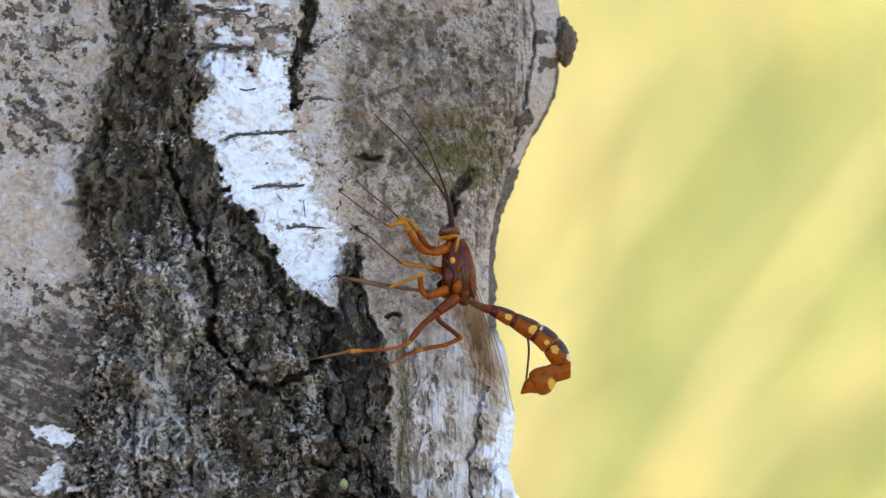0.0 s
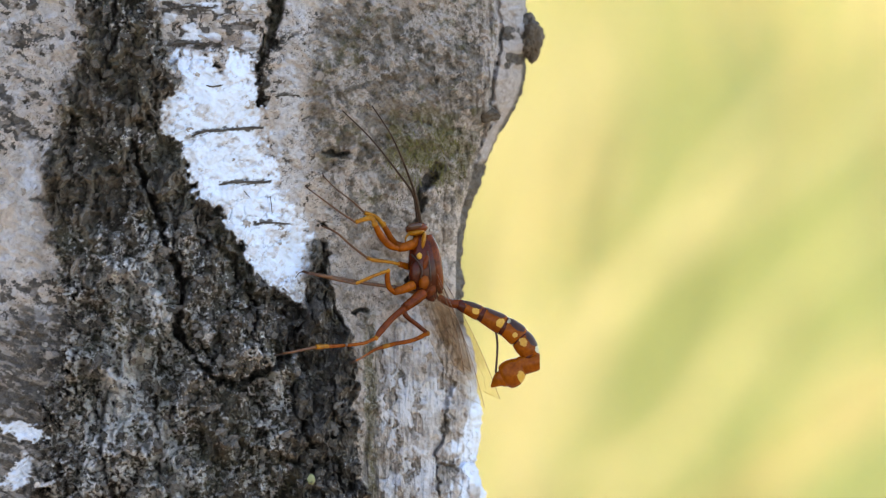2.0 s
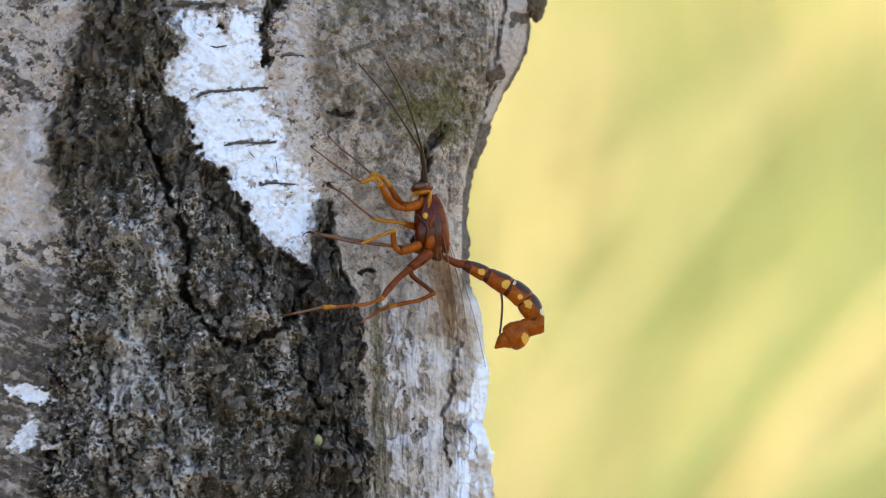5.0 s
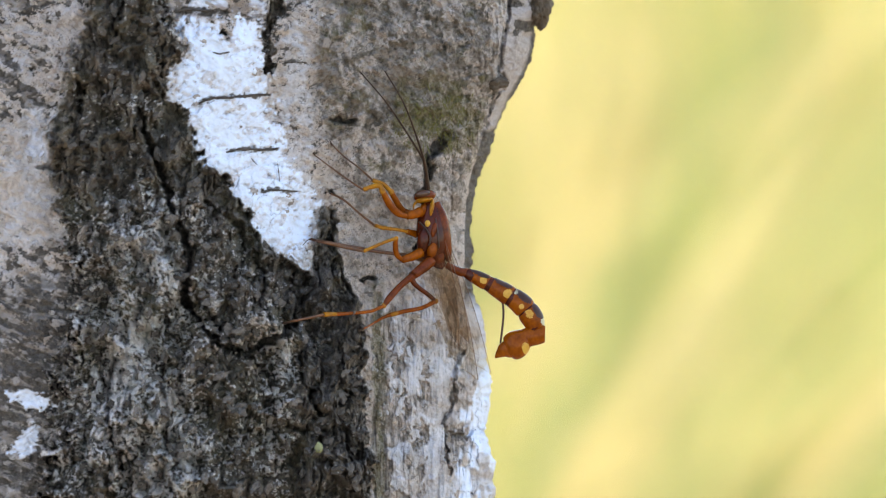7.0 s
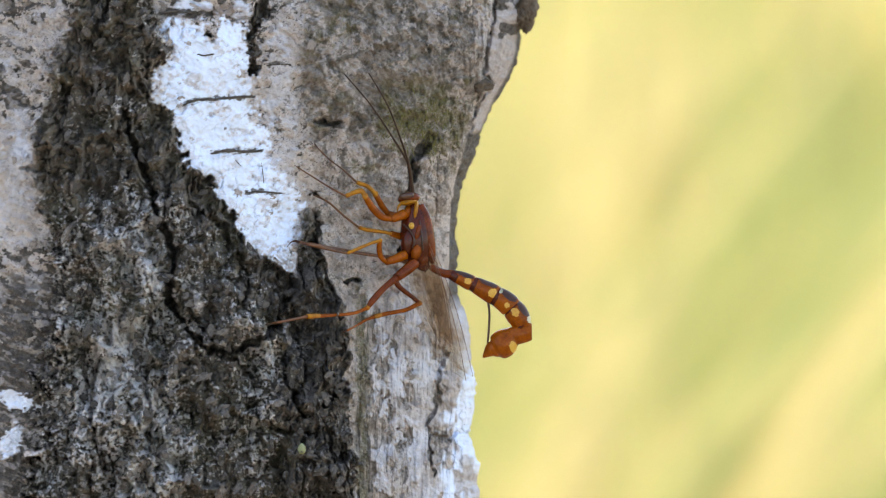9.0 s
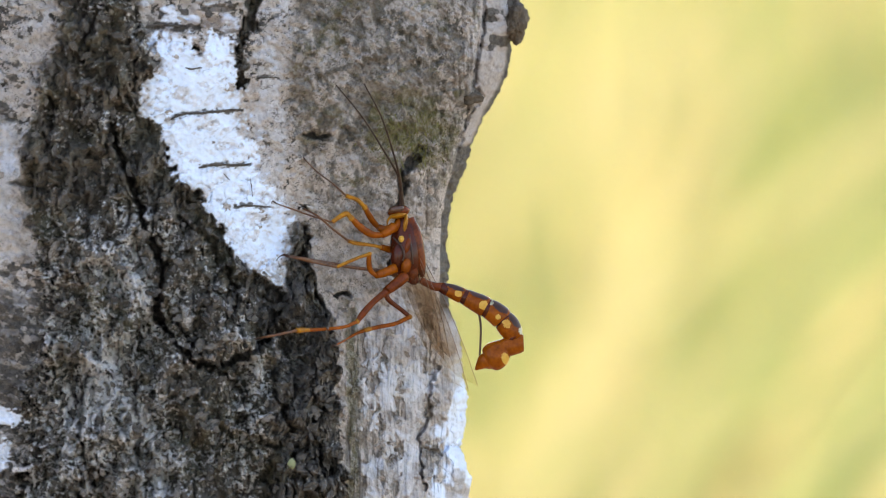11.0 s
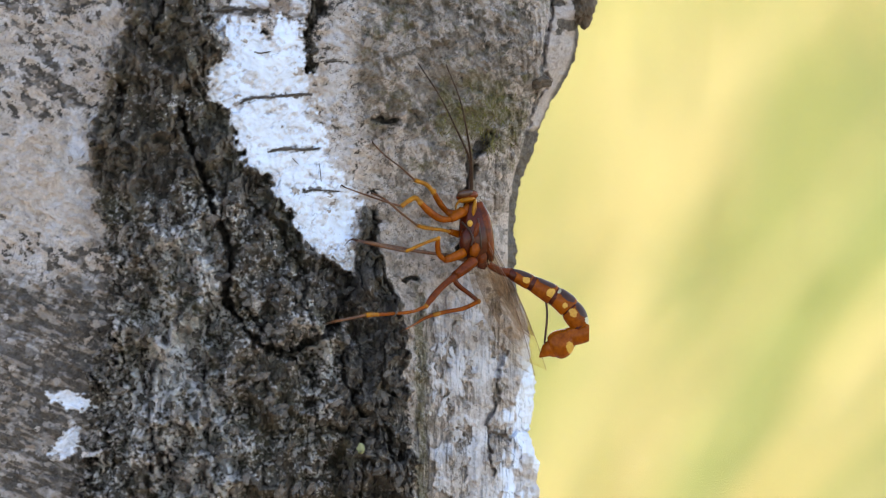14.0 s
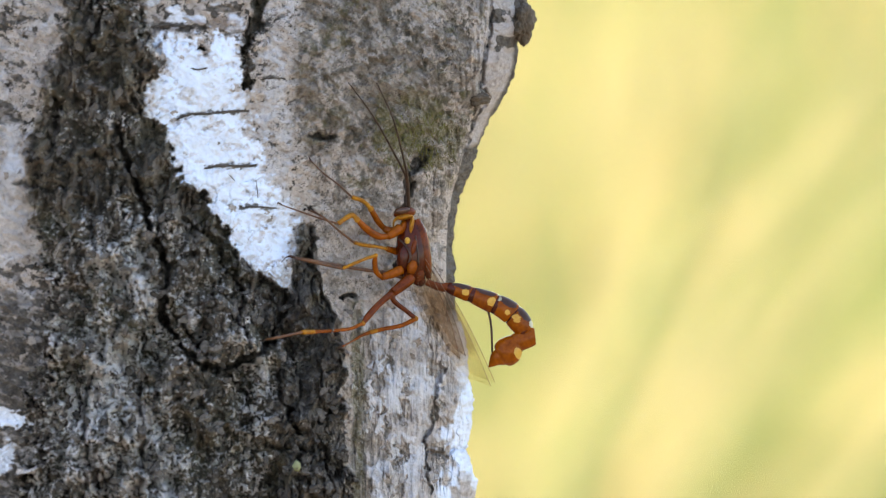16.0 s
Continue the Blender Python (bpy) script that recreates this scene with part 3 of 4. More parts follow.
    # relief
    soot = cork * ramp(wx + 20 * cloud(X / 50, Y / 50, 143, 3), 530, 590) * ramp(wy, 420, 470)
    h = 0.9 * cloud(X / 170, Y / 230, 81, 3)
    vx, vy = X + 9 * cloud(X / 30, Y / 40, 101, 4, 0.6), Y + 12 * cloud(X / 34, Y / 34, 102, 4, 0.6)
    big = crest(vx / 62, vy / 120, 83, 3)
    small = crest(vx / 20, vy / 34, 84, 4, 0.6)
    tiny = crest(X / 7, Y / 10, 85, 3, 0.6)
    one, two, mark = cells(vx / 17, vy / 24, 111)
    chips = (0.9 * (mark - 0.5) + 0.7 * ramp(two - one, 0.0, 0.25)) * ramp(cloud(X / 60, Y / 60, 112, 3), -0.5, 0.2)
    plates = np.round(2.2 * cloud(vx / 46, vy / 80, 103, 3)) / 2.2
    cleft = ramp((0.10 - np.abs(cloud(vx / 52, vy / 150, 104, 4, 0.6))) * ramp(cloud(X / 90, Y / 90, 113, 3), -0.4, 0.3), 0, 0.09)
    h = h + cork * (0.2 + 2.7 * plates + 5.2 * big ** 1.5 * (0.55 + 0.45 * ramp(Y, 200, 330)) + 1.6 * np.round(1.5 * cloud(vx / 26, vy / 30, 156, 2)) / 1.5 + (2.0 * small ** 2 + chips) * (1 - 0.4 * soot) + 0.45 * tiny + 0.2 * cloud(X / 5, Y / 6, 86, 3, 0.7) - 2.2 * cleft)
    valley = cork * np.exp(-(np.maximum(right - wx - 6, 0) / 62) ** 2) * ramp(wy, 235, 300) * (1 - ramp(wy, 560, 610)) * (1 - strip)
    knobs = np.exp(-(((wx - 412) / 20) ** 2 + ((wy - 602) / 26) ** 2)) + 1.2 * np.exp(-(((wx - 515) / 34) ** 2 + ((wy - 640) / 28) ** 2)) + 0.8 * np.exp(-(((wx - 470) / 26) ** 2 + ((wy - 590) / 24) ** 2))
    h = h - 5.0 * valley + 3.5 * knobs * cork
    # darker lower-right cork; shadow of the recessed valley painted into its colour
    stain_shade = np.maximum(stain_shade, np.maximum(soot * (0.42 + 0.3 * ramp(cloud(X / 16, Y / 20, 144, 4, 0.65), -0.3, 0.3)), 0.42 * valley * ramp(cloud(X / 20, Y / 24, 145, 3, 0.6), -0.5, 0.2)))
    layers = 3 * cloud(X / 36, slant / 26, 87, 4)
    step = np.floor(layers) / 3
    lip = (1 - ramp(layers - np.floor(layers), 0.03, 0.16)) * ramp(cloud(X / 22, Y / 22, 117, 3), -0.3, 0.2)
    flakes = 3 * cloud(X / 13, slant / 10, 114, 3, 0.6)
    step2 = np.floor(flakes) / 3
    lip2 = (1 - ramp(flakes - np.floor(flakes), 0.05, 0.30)) * ramp(cloud(X / 30, Y / 26, 118, 3), 0.0, 0.4)
    # cavity darkening painted along flake steps, for edge shade and gathered dirt
    stain_shade = np.maximum(stain_shade, (1 - cork) * (1 - beyond) * np.maximum(0.75 * lip, 0.6 * lip2) * (1 - 0.85 * white * (X < 660)) * (1 - 0.75 * fibre) * (1 - 0.5 * lower_dirt) * line(Y * on_left + 200 * (1 - on_left), (250, 1.0), (320, 0.35), (450, 0.35), (520, 1.0)))
    h = h + (1 - cork) * ((0.45 * step + 0.45 * step2) * (1 - 0.6 * white) + 0.16 * (1 - 0.7 * white) * cloud(X / 10, Y / 8, 88, 4, 0.7) - 0.3 * stain_shade)
    # brittle little plates of the white bark, lifted at their rims
    one, two, mark = cells((wx + 0.3 * wy + 8 * cloud(X / 22, Y / 22, 146, 3)) / 36, (wy + 8 * cloud(X / 22, Y / 22, 147, 3)) / 26, 127)
    brittle = white * (1 - ramp(X, 640, 660)) * ramp(cloud(X / 45, Y / 40, 128, 3), -0.35, 0.1)
    gap = (1 - ramp(two - one, 0.01, 0.06)) * ramp(cloud(X / 30, Y / 26, 148, 3), -0.1, 0.3)
    h = h + brittle * (0.6 * (mark - 0.5) - 0.35 * gap) + white * (X < 660) * 0.06 * cloud(X / 9, Y / 8, 149, 3, 0.6)
    stain_shade = np.maximum(stain_shade, 0.42 * gap * white * (X < 660))
    h = h + fibre * (1 - cork) * (0.6 * cloud(X / 9, Y / 110, 89, 4, 0.65) + 0.5 * scrap + 0.5 * np.round(2 * cloud(X / 40, Y / 130, 99, 3)) / 2)
    rise = (1 - ramp(Y, 400, 480)) * (1 - ramp(X, plate_r - 4, plate_r + 6)) * ramp(X, plate_r - 260, plate_r - 60)
    h = h + side * (0.5 * cloud(X / 16, Y / 14, 105, 4, 0.7) + 0.5 * fret) * (1 - ramp(Y, 300, 420)) + 2.8 * rise
    h = h + 0.9 * cloud(X / 10, Y / 120, 115, 3, 0.6) * ramp(X, plate_r - 50, plate_r - 20) * (1 - beyond) * (1 - ramp(Y, 420, 520))
    ledge = (1 - ramp(np.abs(X + 3 * cloud(X / 9, Y / 12, 120, 3) - plate_r - 5), 2, 7)) * (1 - ramp(Y, 285, 320))
    # shadow line under the plate's edge, painted as colour over the cut
    stain_shade = np.maximum(stain_shade, 0.6 * ledge * ramp(cloud(X / 14, Y / 24, 150, 3), -0.3, 0.2) * ramp(Y, 40, 80))
    h = h - 0.9 * ramp(wx, 842, 850) * ramp(wy, 640, 700) - relief_cut - 1.5 * ledge - 4.5 * cleave
    h = h * (1 - 0.55 * ramp(X, outline(Y) - 30, outline(Y)))
    rust = np.clip(ramp(cloud(X / 28, Y / 30, 97, 4), 0.3, 0.65) * (0.18 * cork + 0.25 * side + 0.25 * upper), 0, 1)
    rust = np.maximum(rust, 0.22 * beyond * (1 - ramp(Y, 300, 330)))
    rust = np.maximum(rust, 0.6 * ramp(wx, 335, 350) * (1 - ramp(wx, 505, 520)) * (1 - ramp(np.abs(wy - 88), 6, 18)) * ramp(cloud(X / 20, Y / 14, 98), -0.3, 0.2))
    # pale lichen crust on the cork, in patches and on its crests
    patch = cloud(X / 75, Y / 85, 106, 3) + line(Y, (-100, 0.2), (220, 0.1), (340, -0.3), (480, 0.35), (1000, 0.3)) - 0.6 * strip - 0.35 * ramp(wx, 380, 460) - 0.3 * ramp(wx, 560, 640) + 0.5 * (1 - ramp(wx, 330, 430)) * ramp(wy, 430, 520)
    patch = patch + 0.8 * np.exp(-(((wx - 298) / 32) ** 2 + ((wy - 640) / 42) ** 2)) + 0.85 * np.exp(-(((wx - 350) / 20) ** 2 + ((wy - 550) / 45) ** 2)) + 0.5 * np.exp(-(((wx - 265) / 28) ** 2 + ((wy - 745) / 34) ** 2)) + 0.55 * np.exp(-(((wx - 352) / 16) ** 2 + ((wy - 775) / 45) ** 2)) + 0.8 * np.exp(-(((wx - 500) / 30) ** 2 + ((wy - 640) / 26) ** 2))
    crust = cork * ramp(0.8 * cloud(X / 9, Y / 9, 107, 4, 0.7) + 0.75 * patch + 0.8 * (lace - 0.45) + 0.3 * (tiny - 0.5) - 0.8 * cleft - 0.9 * valley - 0.5 * soot, 0.54, 0.70)
    crust = np.maximum(crust, cork * 0.8 * ramp(cloud(X / 5.5, Y / 5.5, 151, 2, 0.6), 0.66, 0.8) * ramp(wy, 430, 500))
    lacy = sum(np.exp(-(((wx - a) / b) ** 2 + ((wy - c) / d) ** 2) ** 2) for a, b, c, d in ((298, 34, 638, 40), (345, 20, 560, 50), (270, 26, 738, 26), (352, 16, 780, 44), (285, 50, 500, 36), (160, 26, 560, 40), (500, 22, 645, 20), (412, 14, 602, 18)))
    crust = np.maximum(crust, cork * np.minimum(0.85, lacy) * np.maximum(lace, 0.8 * ramp(cloud(X / 5, Y / 5, 152, 3, 0.6), 0.1, 0.4)) * (0.55 + 0.45 * ramp(cloud(X / 18, Y / 18, 153, 2), -0.4, 0.2)))
    h = h + 0.7 * crust * cork
    kind = np.zeros(X.shape, np.int8)
    kind[(white > 0.4) & (X > 330) & (X < 640) & (Y > 60) & (Y < 600)] = 1
    kind[(side * (1 - ramp(wy, 300, 340)) > 0.5)] = 2
    kind[(fibre > 0.5)] = 3
    kind[cork > 0.5] = 4
    far = (X < -150) | (X > 1250) | (Y < -160) | (Y > 1080)
    kind[far] = 5
    return h, (white, cork, moss), (stain_shade, rust, np.clip(plate * (1 - cork) * (1 - beyond), 0, 1)), crust, kind


BARK_KINDS = (("weathered_bark", "beige and grey flecked birch bark"), ("white_bark", "chalk-white papery bark"), ("mossy_bark", "grey-brown bark plate with olive moss"),
              ("fibrous_bark", "pale vertically fibrous bark"), ("cork_bark", "dark deeply furrowed cork with lichen crust"), ("outer_bark", "grey birch bark around the stem"))


def mesh_from(name, co, quads):
    me = bpy.data.meshes.new(name)
    me.vertices.add(len(co))
    me.vertices.foreach_set("co", co.ravel())
    me.loops.add(quads.size)
    me.loops.foreach_set("vertex_index", quads.ravel().astype(np.int32))
    me.polygons.add(len(quads))
    me.polygons.foreach_set("loop_start", np.arange(0, quads.size, 4, dtype=np.int32))
    me.update(calc_edges=True)
    return me


def bark_shell(trunk):
    """The whole trunk's skin, fine where it is seen near and coarse elsewhere, split by the kind of bark."""
    angles = np.concatenate([np.linspace(-180, -9, 44)[:-1], np.arange(-9, 66, FINE_TURN), np.arange(66, 104, FINE_TURN * 0.8), np.linspace(104, 180, 20)[:-1]])
    rows = np.concatenate([-np.geomspace(1.32, 0.066, 60), np.arange(-0.066, 0.062, FINE_RISE), np.geomspace(0.062, 2.6, 70)])
    a, z = np.meshgrid(np.radians(angles), rows)
    flat_y = 441 - z / (1e-4 * (REACH + BACK) / REACH)
    edge = (outline(flat_y) - 784) * 1e-4 * (REACH + BACK) / REACH
    swell = np.where(z < -0.5, 1 + 0.5 * ((-0.5 - z) / 0.8) ** 2, 1.0) - np.clip(z, 0, 3) * 0.12
    rim = ramp(np.degrees(a), 64, 84) * (1 - ramp(np.degrees(a), 110, 150))
    bumps = 4.5 * cloud(flat_y / 46, a * 3, 31, 4, 0.6) + 3.0 * cloud(flat_y / 13, a * 9, 32, 3, 0.6) + 17 * ramp(flat_y, 36, 56) * (1 - ramp(flat_y, 92, 116)) * ramp(np.degrees(a), 72, 88)
    x = edge - WIDE + WIDE * swell * np.sin(a) + rim * bumps * 1e-4
    y = BACK - DEEP * swell * np.cos(a)
    k = REACH / (REACH + y) / 1e-4
    turned = np.degrees(a)
    X = 784 + x * k + np.where(turned > 90, (turned - 90) * 15.0 + 2 * (1 - np.sin(a)) * WIDE * 1e4, 0) + np.where(turned < -9, (turned + 9) * 18.0 + 400 * (np.cos(a) - 1), 0)
    Y = 441 - z * k
    strips = [bark_field(X[i:i + 16], Y[i:i + 16]) for i in range(0, len(X), 16)]
    h, crust, kind = (np.concatenate([s[i] for s in strips]) for i in (0, 3, 4))
    kinds, wear = ([np.concatenate([s[i][j] for s in strips]) for j in range(3)] for i in (1, 2))
    nx, ny = np.sin(a) / WIDE, -np.cos(a) / DEEP
    ln = np.hypot(nx, ny)
    turn = 0.12 + 0.88 * ramp(turned, 80, 92) + 0.88 * ramp(-turned, 9, 30) * (turned < 0)
    nx, ny = np.minimum(turn, 1) * nx / ln, np.minimum(turn, 1) * ny / ln - (1 - np.minimum(turn, 1))
    x, y = x + nx * h * MM, y + ny * h * MM
    rn, cn = a.shape
    co = np.stack([x, y, z], -1).reshape(-1, 3)
    idx = np.arange(rn * cn).reshape(rn, cn)
    nxt = np.roll(idx, -1, 1)
    quads = np.stack([idx[:-1], nxt[:-1], nxt[1:], idx[1:]], -1).reshape(-1, 4)
    # normals of the whole skin, so that the pieces meet without a seam
    p = co.reshape(rn, cn, 3)
    across = np.roll(p, -1, 1) - np.roll(p, 1, 1)
    up = np.gradient(p, axis=0)
    nrm = np.cross(across, up).reshape(-1, 3)
    nrm /= np.linalg.norm(nrm, axis=1, keepdims=True) + 1e-12
    layers = [("kinds", np.stack([*kinds, np.ones_like(h)], -1).reshape(-1, 4).astype(np.float32)), ("wear", np.stack([*wear, np.ones_like(h)], -1).reshape(-1, 4).astype(np.float32)),
              ("crust", np.stack([crust] * 3 + [np.ones_like(h)], -1).reshape(-1, 4).astype(np.float32))]
    flat = kind.reshape(-1)[quads[:, 0]]
    for number, (name, label) in enumerate(BARK_KINDS):
        mine = quads[flat == number]
        used = np.unique(mine)
        back = np.full(len(co), -1, np.int64)
        back[used] = np.arange(len(used))
        me = mesh_from(name, co[used], back[mine])
        for layer_name, values in layers:
            layer = me.attributes.new(layer_name, "FLOAT_COLOR", "POINT")
            layer.data.foreach_set("color", values[used].ravel())
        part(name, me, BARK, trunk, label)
        me.normals_split_custom_set_from_vertices(nrm[used])
    top = bmesh.new()
    ring = [top.verts.new(c) for c in co[idx[-1]]]
    hub = top.verts.new(Vector(co[idx[-1]].mean(0)) + Vector((0, 0, 0.02)))
    for i in range(cn):
        top.faces.new((ring[i], ring[(i + 1) % cn], hub))
    part("stem_top", top, CORK, trunk, "grey upper stem")
    k = REACH / (REACH + co[:, 1]) / 1e-4
    return co, np.stack([784 + co[:, 0] * k, 441 - co[:, 2] * k], -1)


FINE_TURN, FINE_RISE = 0.125, 0.000165
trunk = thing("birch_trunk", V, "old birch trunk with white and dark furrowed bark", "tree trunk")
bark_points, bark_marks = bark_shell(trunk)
front = bark_points[:, 1] < BACK + 0.01
bark_points, bark_marks = bark_points[front], bark_marks[front]
bark_order = np.argsort(bark_marks[:, 1])
bark_rows = bark_marks[bark_order, 1]


def on_bark(px, py, lift=0.0):
    """The place on the bark's visible side at px, py, lifted towards the viewer by so many mm."""
    lo, hi = np.searchsorted(bark_rows, (py - 60, py + 60))
    mine = bark_order[lo:hi]
    d = np.abs(bark_marks[mine] - (px, py)).sum(1)
    near = mine[d < max(4.0, d.min() + 1.5)]
    p = bark_points[near[np.argmin(bark_points[near, 1])]]
    return Vector((p[0], p[1] - lift * MM, p[2]))


def along_bark(knots, n=14, lift=0.1):
    """Places along a curve of (px, py) knots at the bark's mean depth there."""
    row = spline([(x, y, 0) for x, y in knots], n)
    row = row[::4] + [row[-1]]
    depth = [on_bark(p[0], p[1], lift).y for p in row]
    return [at(p[0], p[1], float(np.mean(depth[max(0, i - 3):i + 4]))) for i, p in enumerate(row)]


def lump(centre, rx, ry, rz, seed, rough=0.35, detail=3):
    """An uneven lump with half sizes in tenths of a mm."""
    bm = bmesh.new()
    bmesh.ops.create_icosphere(bm, subdivisions=detail, radius=1)
    for v in bm.verts:
        d = v.co.copy()
        k = 1 + rough * noise.noise(d * 1.6 + Vector((seed * 3.7, 0, 0))) + rough * 0.5 * noise.noise(d * 4.5 + Vector((0, seed, 0))) + rough * 0.25 * noise.noise(d * 11)
        v.co = Vector((d.x * rx, d.y * ry, d.z * rz)) * k * 1e-4 + centre
    return bm


# lenticels: dark raised dashes across the white bark
for knots, r in ((((391, 251), (418, 240), (455, 237), (522, 232)), 4.2), (((446, 334), (470, 329), (505, 330), (537, 328)), 4.2), (((509, 402), (535, 401), (570, 404)), 3.4),
                 (((345, 88), (375, 82), (420, 84)), 4.0), (((355, 22), (390, 18), (436, 20)), 4.0), (((545, 178), (565, 175), (588, 176)), 2.4), (((423, 158), (437, 160), (452, 157)), 2.6),
                 (((490, 345), (500, 356)), 1.6), (((536, 350), (539, 372), (540, 386)), 1.4)):
    rng = np.random.default_rng(int(knots[0][0]))
    pts = [p + Vector((0, 0, r * 0.5e-4 * noise.noise(Vector((i * 0.7, knots[0][0], 0))))) for i, p in enumerate(along_bark(knots, 16, 0.1))]
    thick = [r * 0.5e-4 * (0.25 + 0.85 * math.sin(math.pi * (i + 0.6) / len(pts)) ** 0.5 * rng.uniform(0.55, 1.25)) for i in range(len(pts))]
    part("lenticel", tube(pts, thick, 8, 3, 0.45), LENTICEL, trunk, "dark corky lenticel")
# knots and broken edges on the trunk's outline
part("knot", lump(at(993, 74, BACK - 0.004), 25, 60, 38, 1, 0.32, 5), CORK_DARK, trunk, "dark rounded knot on the trunk's edge")
part("broken_nub", lump(on_bark(925, 211, -0.6), 19, 18, 13, 4, 0.5, 4), CORK_DARK, trunk, "dark broken nub of bark")
part("lichen_scale", lump(on_bark(605, 857), 7, 3, 10, 3, 0.3, 2), LICHEN, trunk, "pale green lichen scale")


# ---- loose scales: cork chips on the dark bark, paper flakes on the pale ----
def chip_mesh(seed):
    """A flattish angular crumb of cork."""
    bm = lump(Vector((0, 0, 0)), 7, 5, 12, seed, 1.0, 2)
    me = bpy.data.meshes.new("chip")
    bm.to_mesh(me)
    bm.free()
    me.materials.append(CHIP)
    return me


def flake_mesh(seed):
    """A torn scrap of bark paper with a lifted, curling edge."""
    rng = np.random.default_rng(seed)
    n = 5
    w, h, curl = rng.uniform(6, 13), rng.uniform(4, 9), rng.uniform(1, 5)
    bm = bmesh.new()
    sheets = []
    for back in (0.0, 0.8):
        rows = []
        for i in range(n):
            row = []
            for j in range(n):
                u, v = i / (n - 1) * 2 - 1, j / (n - 1) * 2 - 1
                reach = 1 - 0.25 * (u * u * v * v) + 0.55 * noise.noise(Vector((u * 1.7, v * 1.7, seed * 5.1)))
                row.append(bm.verts.new(Vector((u * w * reach, back - curl * max(0, v) ** 2 - 0.6 * abs(u), v * h * reach)) * 1e-4))
            rows.append(row)
        sheets.append(rows)
    for rows in sheets:
        for a, b in zip(rows, rows[1:]):
            for j in range(n - 1):
                bm.faces.new((a[j], b[j], b[j + 1], a[j + 1]))
    rim = lambda r: [r[i][0] for i in range(n)] + [r[n - 1][j] for j in range(1, n)] + [r[i][n - 1] for i in range(n - 2, -1, -1)] + [r[0][j] for j in range(n - 2, 0, -1)]
    one, two = rim(sheets[0]), rim(sheets[1])
    for k in range(len(one)):
        m = (k + 1) % len(one)
        bm.faces.new((one[k], one[m], two[m], two[k]))
    bmesh.ops.recalc_face_normals(bm, faces=bm.faces)
    me = bpy.data.meshes.new("flake")
    bm.to_mesh(me)
    bm.free()
    me.materials.append(PAPER)
    return me


def scatter(name, meshes, count, seed, spot, flat):
    """Lays pieces on the bark wherever spot() hits, each with its own turn and size."""
    rng = np.random.default_rng(seed)
    for _ in range(count):
        px, py = spot(rng)
        ob = part(name, meshes[int(rng.integers(len(meshes)))], None, trunk, smooth=flat)
        k = rng.uniform(0.45, 1.0)
        ob.matrix_basis = Matrix.Translation(on_bark(px, py, 0.0)) @ Euler((rng.uniform(-0.5, 0.5), rng.uniform(-3.1, 3.1) if not flat else rng.uniform(-0.5, 0.5), rng.uniform(-0.6, 0.6))).to_matrix().to_4x4() @ Matrix.Diagonal((k, k, k * rng.uniform(0.7, 1.3), 1))


def cork_spot(rng):
    while True:
        px, py = rng.uniform(140, 690), rng.uniform(-30, 950)
        low = line(py, (0, 215), (340, 150), (560, 205), (950, 160))
        high = line(py, (0, 325), (280, 365), (450, 480), (560, 580), (640, 680), (950, 690))
        if low < px < high:
            return px, py


def pale_spot(rng):
    while True:
        px, py = rng.uniform(-30, 860), rng.uniform(-30, 940)
        low = line(py, (0, 180), (340, 110), (560, 170), (950, 110))
        high = line(py, (0, 350), (280, 395), (450, 510), (560, 680), (950, 715))
        if (px < low or px > high) and not (640 < px < 880 and py < 370):
            return px, py


scatter("cork_chip", [chip_mesh(k) for k in range(8)], 290, 21, cork_spot, False)
scatter("bark_flake", [flake_mesh(k) for k in range(10)], 120, 22, pale_spot, True)


def moss_cushion():
    """A thin cushion of moss strands in the crook above the insect."""
    rng = np.random.default_rng(31)
    verts, faces = [], []
    while len(faces) < 900:
        px, py = rng.normal(822, 36), rng.normal(288, 30)
        if not (720 < px < 885 and 215 < py < 360) or (abs(px - 815) < 10 and abs(py - 330) < 22):
            continue
        foot = on_bark(px, py, -0.1)
        tip = foot + Vector((rng.normal(0, 5), -abs(rng.normal(3, 3)), rng.normal(-1, 6))) * 1e-4
        half = Vector((rng.uniform(0.5, 1.1), 0, rng.uniform(-0.6, 0.6))) * 1e-4
        base = len(verts)
        bend = foot.lerp(tip, 0.55) + Vector((0, -1.5e-4, 0))
        verts += [foot - half, foot + half, bend + half * 0.8, bend - half * 0.8, tip]
        faces += [(base, base + 1, base + 2, base + 3), (base + 3, base + 2, base + 4)]
    me = bpy.data.meshes.new("moss")
    me.from_pydata(verts, [], faces)
    tagged(part("moss", me, MOSS, trunk, "olive moss cushion on grey bark"), kind="stuff")


moss_cushion()


# ---- the ichneumon wasp ----
wasp = thing("ichneumon_wasp", V, "orange-brown ichneumon wasp with yellow spots clinging to birch bark", "wasp")
MID = -0.0175                                # depth of its body's middle plane


def body(points, sides=14, steps=5, flat=1.0):
    """A limb through (px, py, radius in tenths of a mm[, depth in mm off the middle plane])."""
    place = [at(p[0], p[1], MID + (p[3] * MM if len(p) > 3 else 0)) for p in points]
    return tube(place, [p[2] * 1e-4 for p in points], sides, steps, flat)


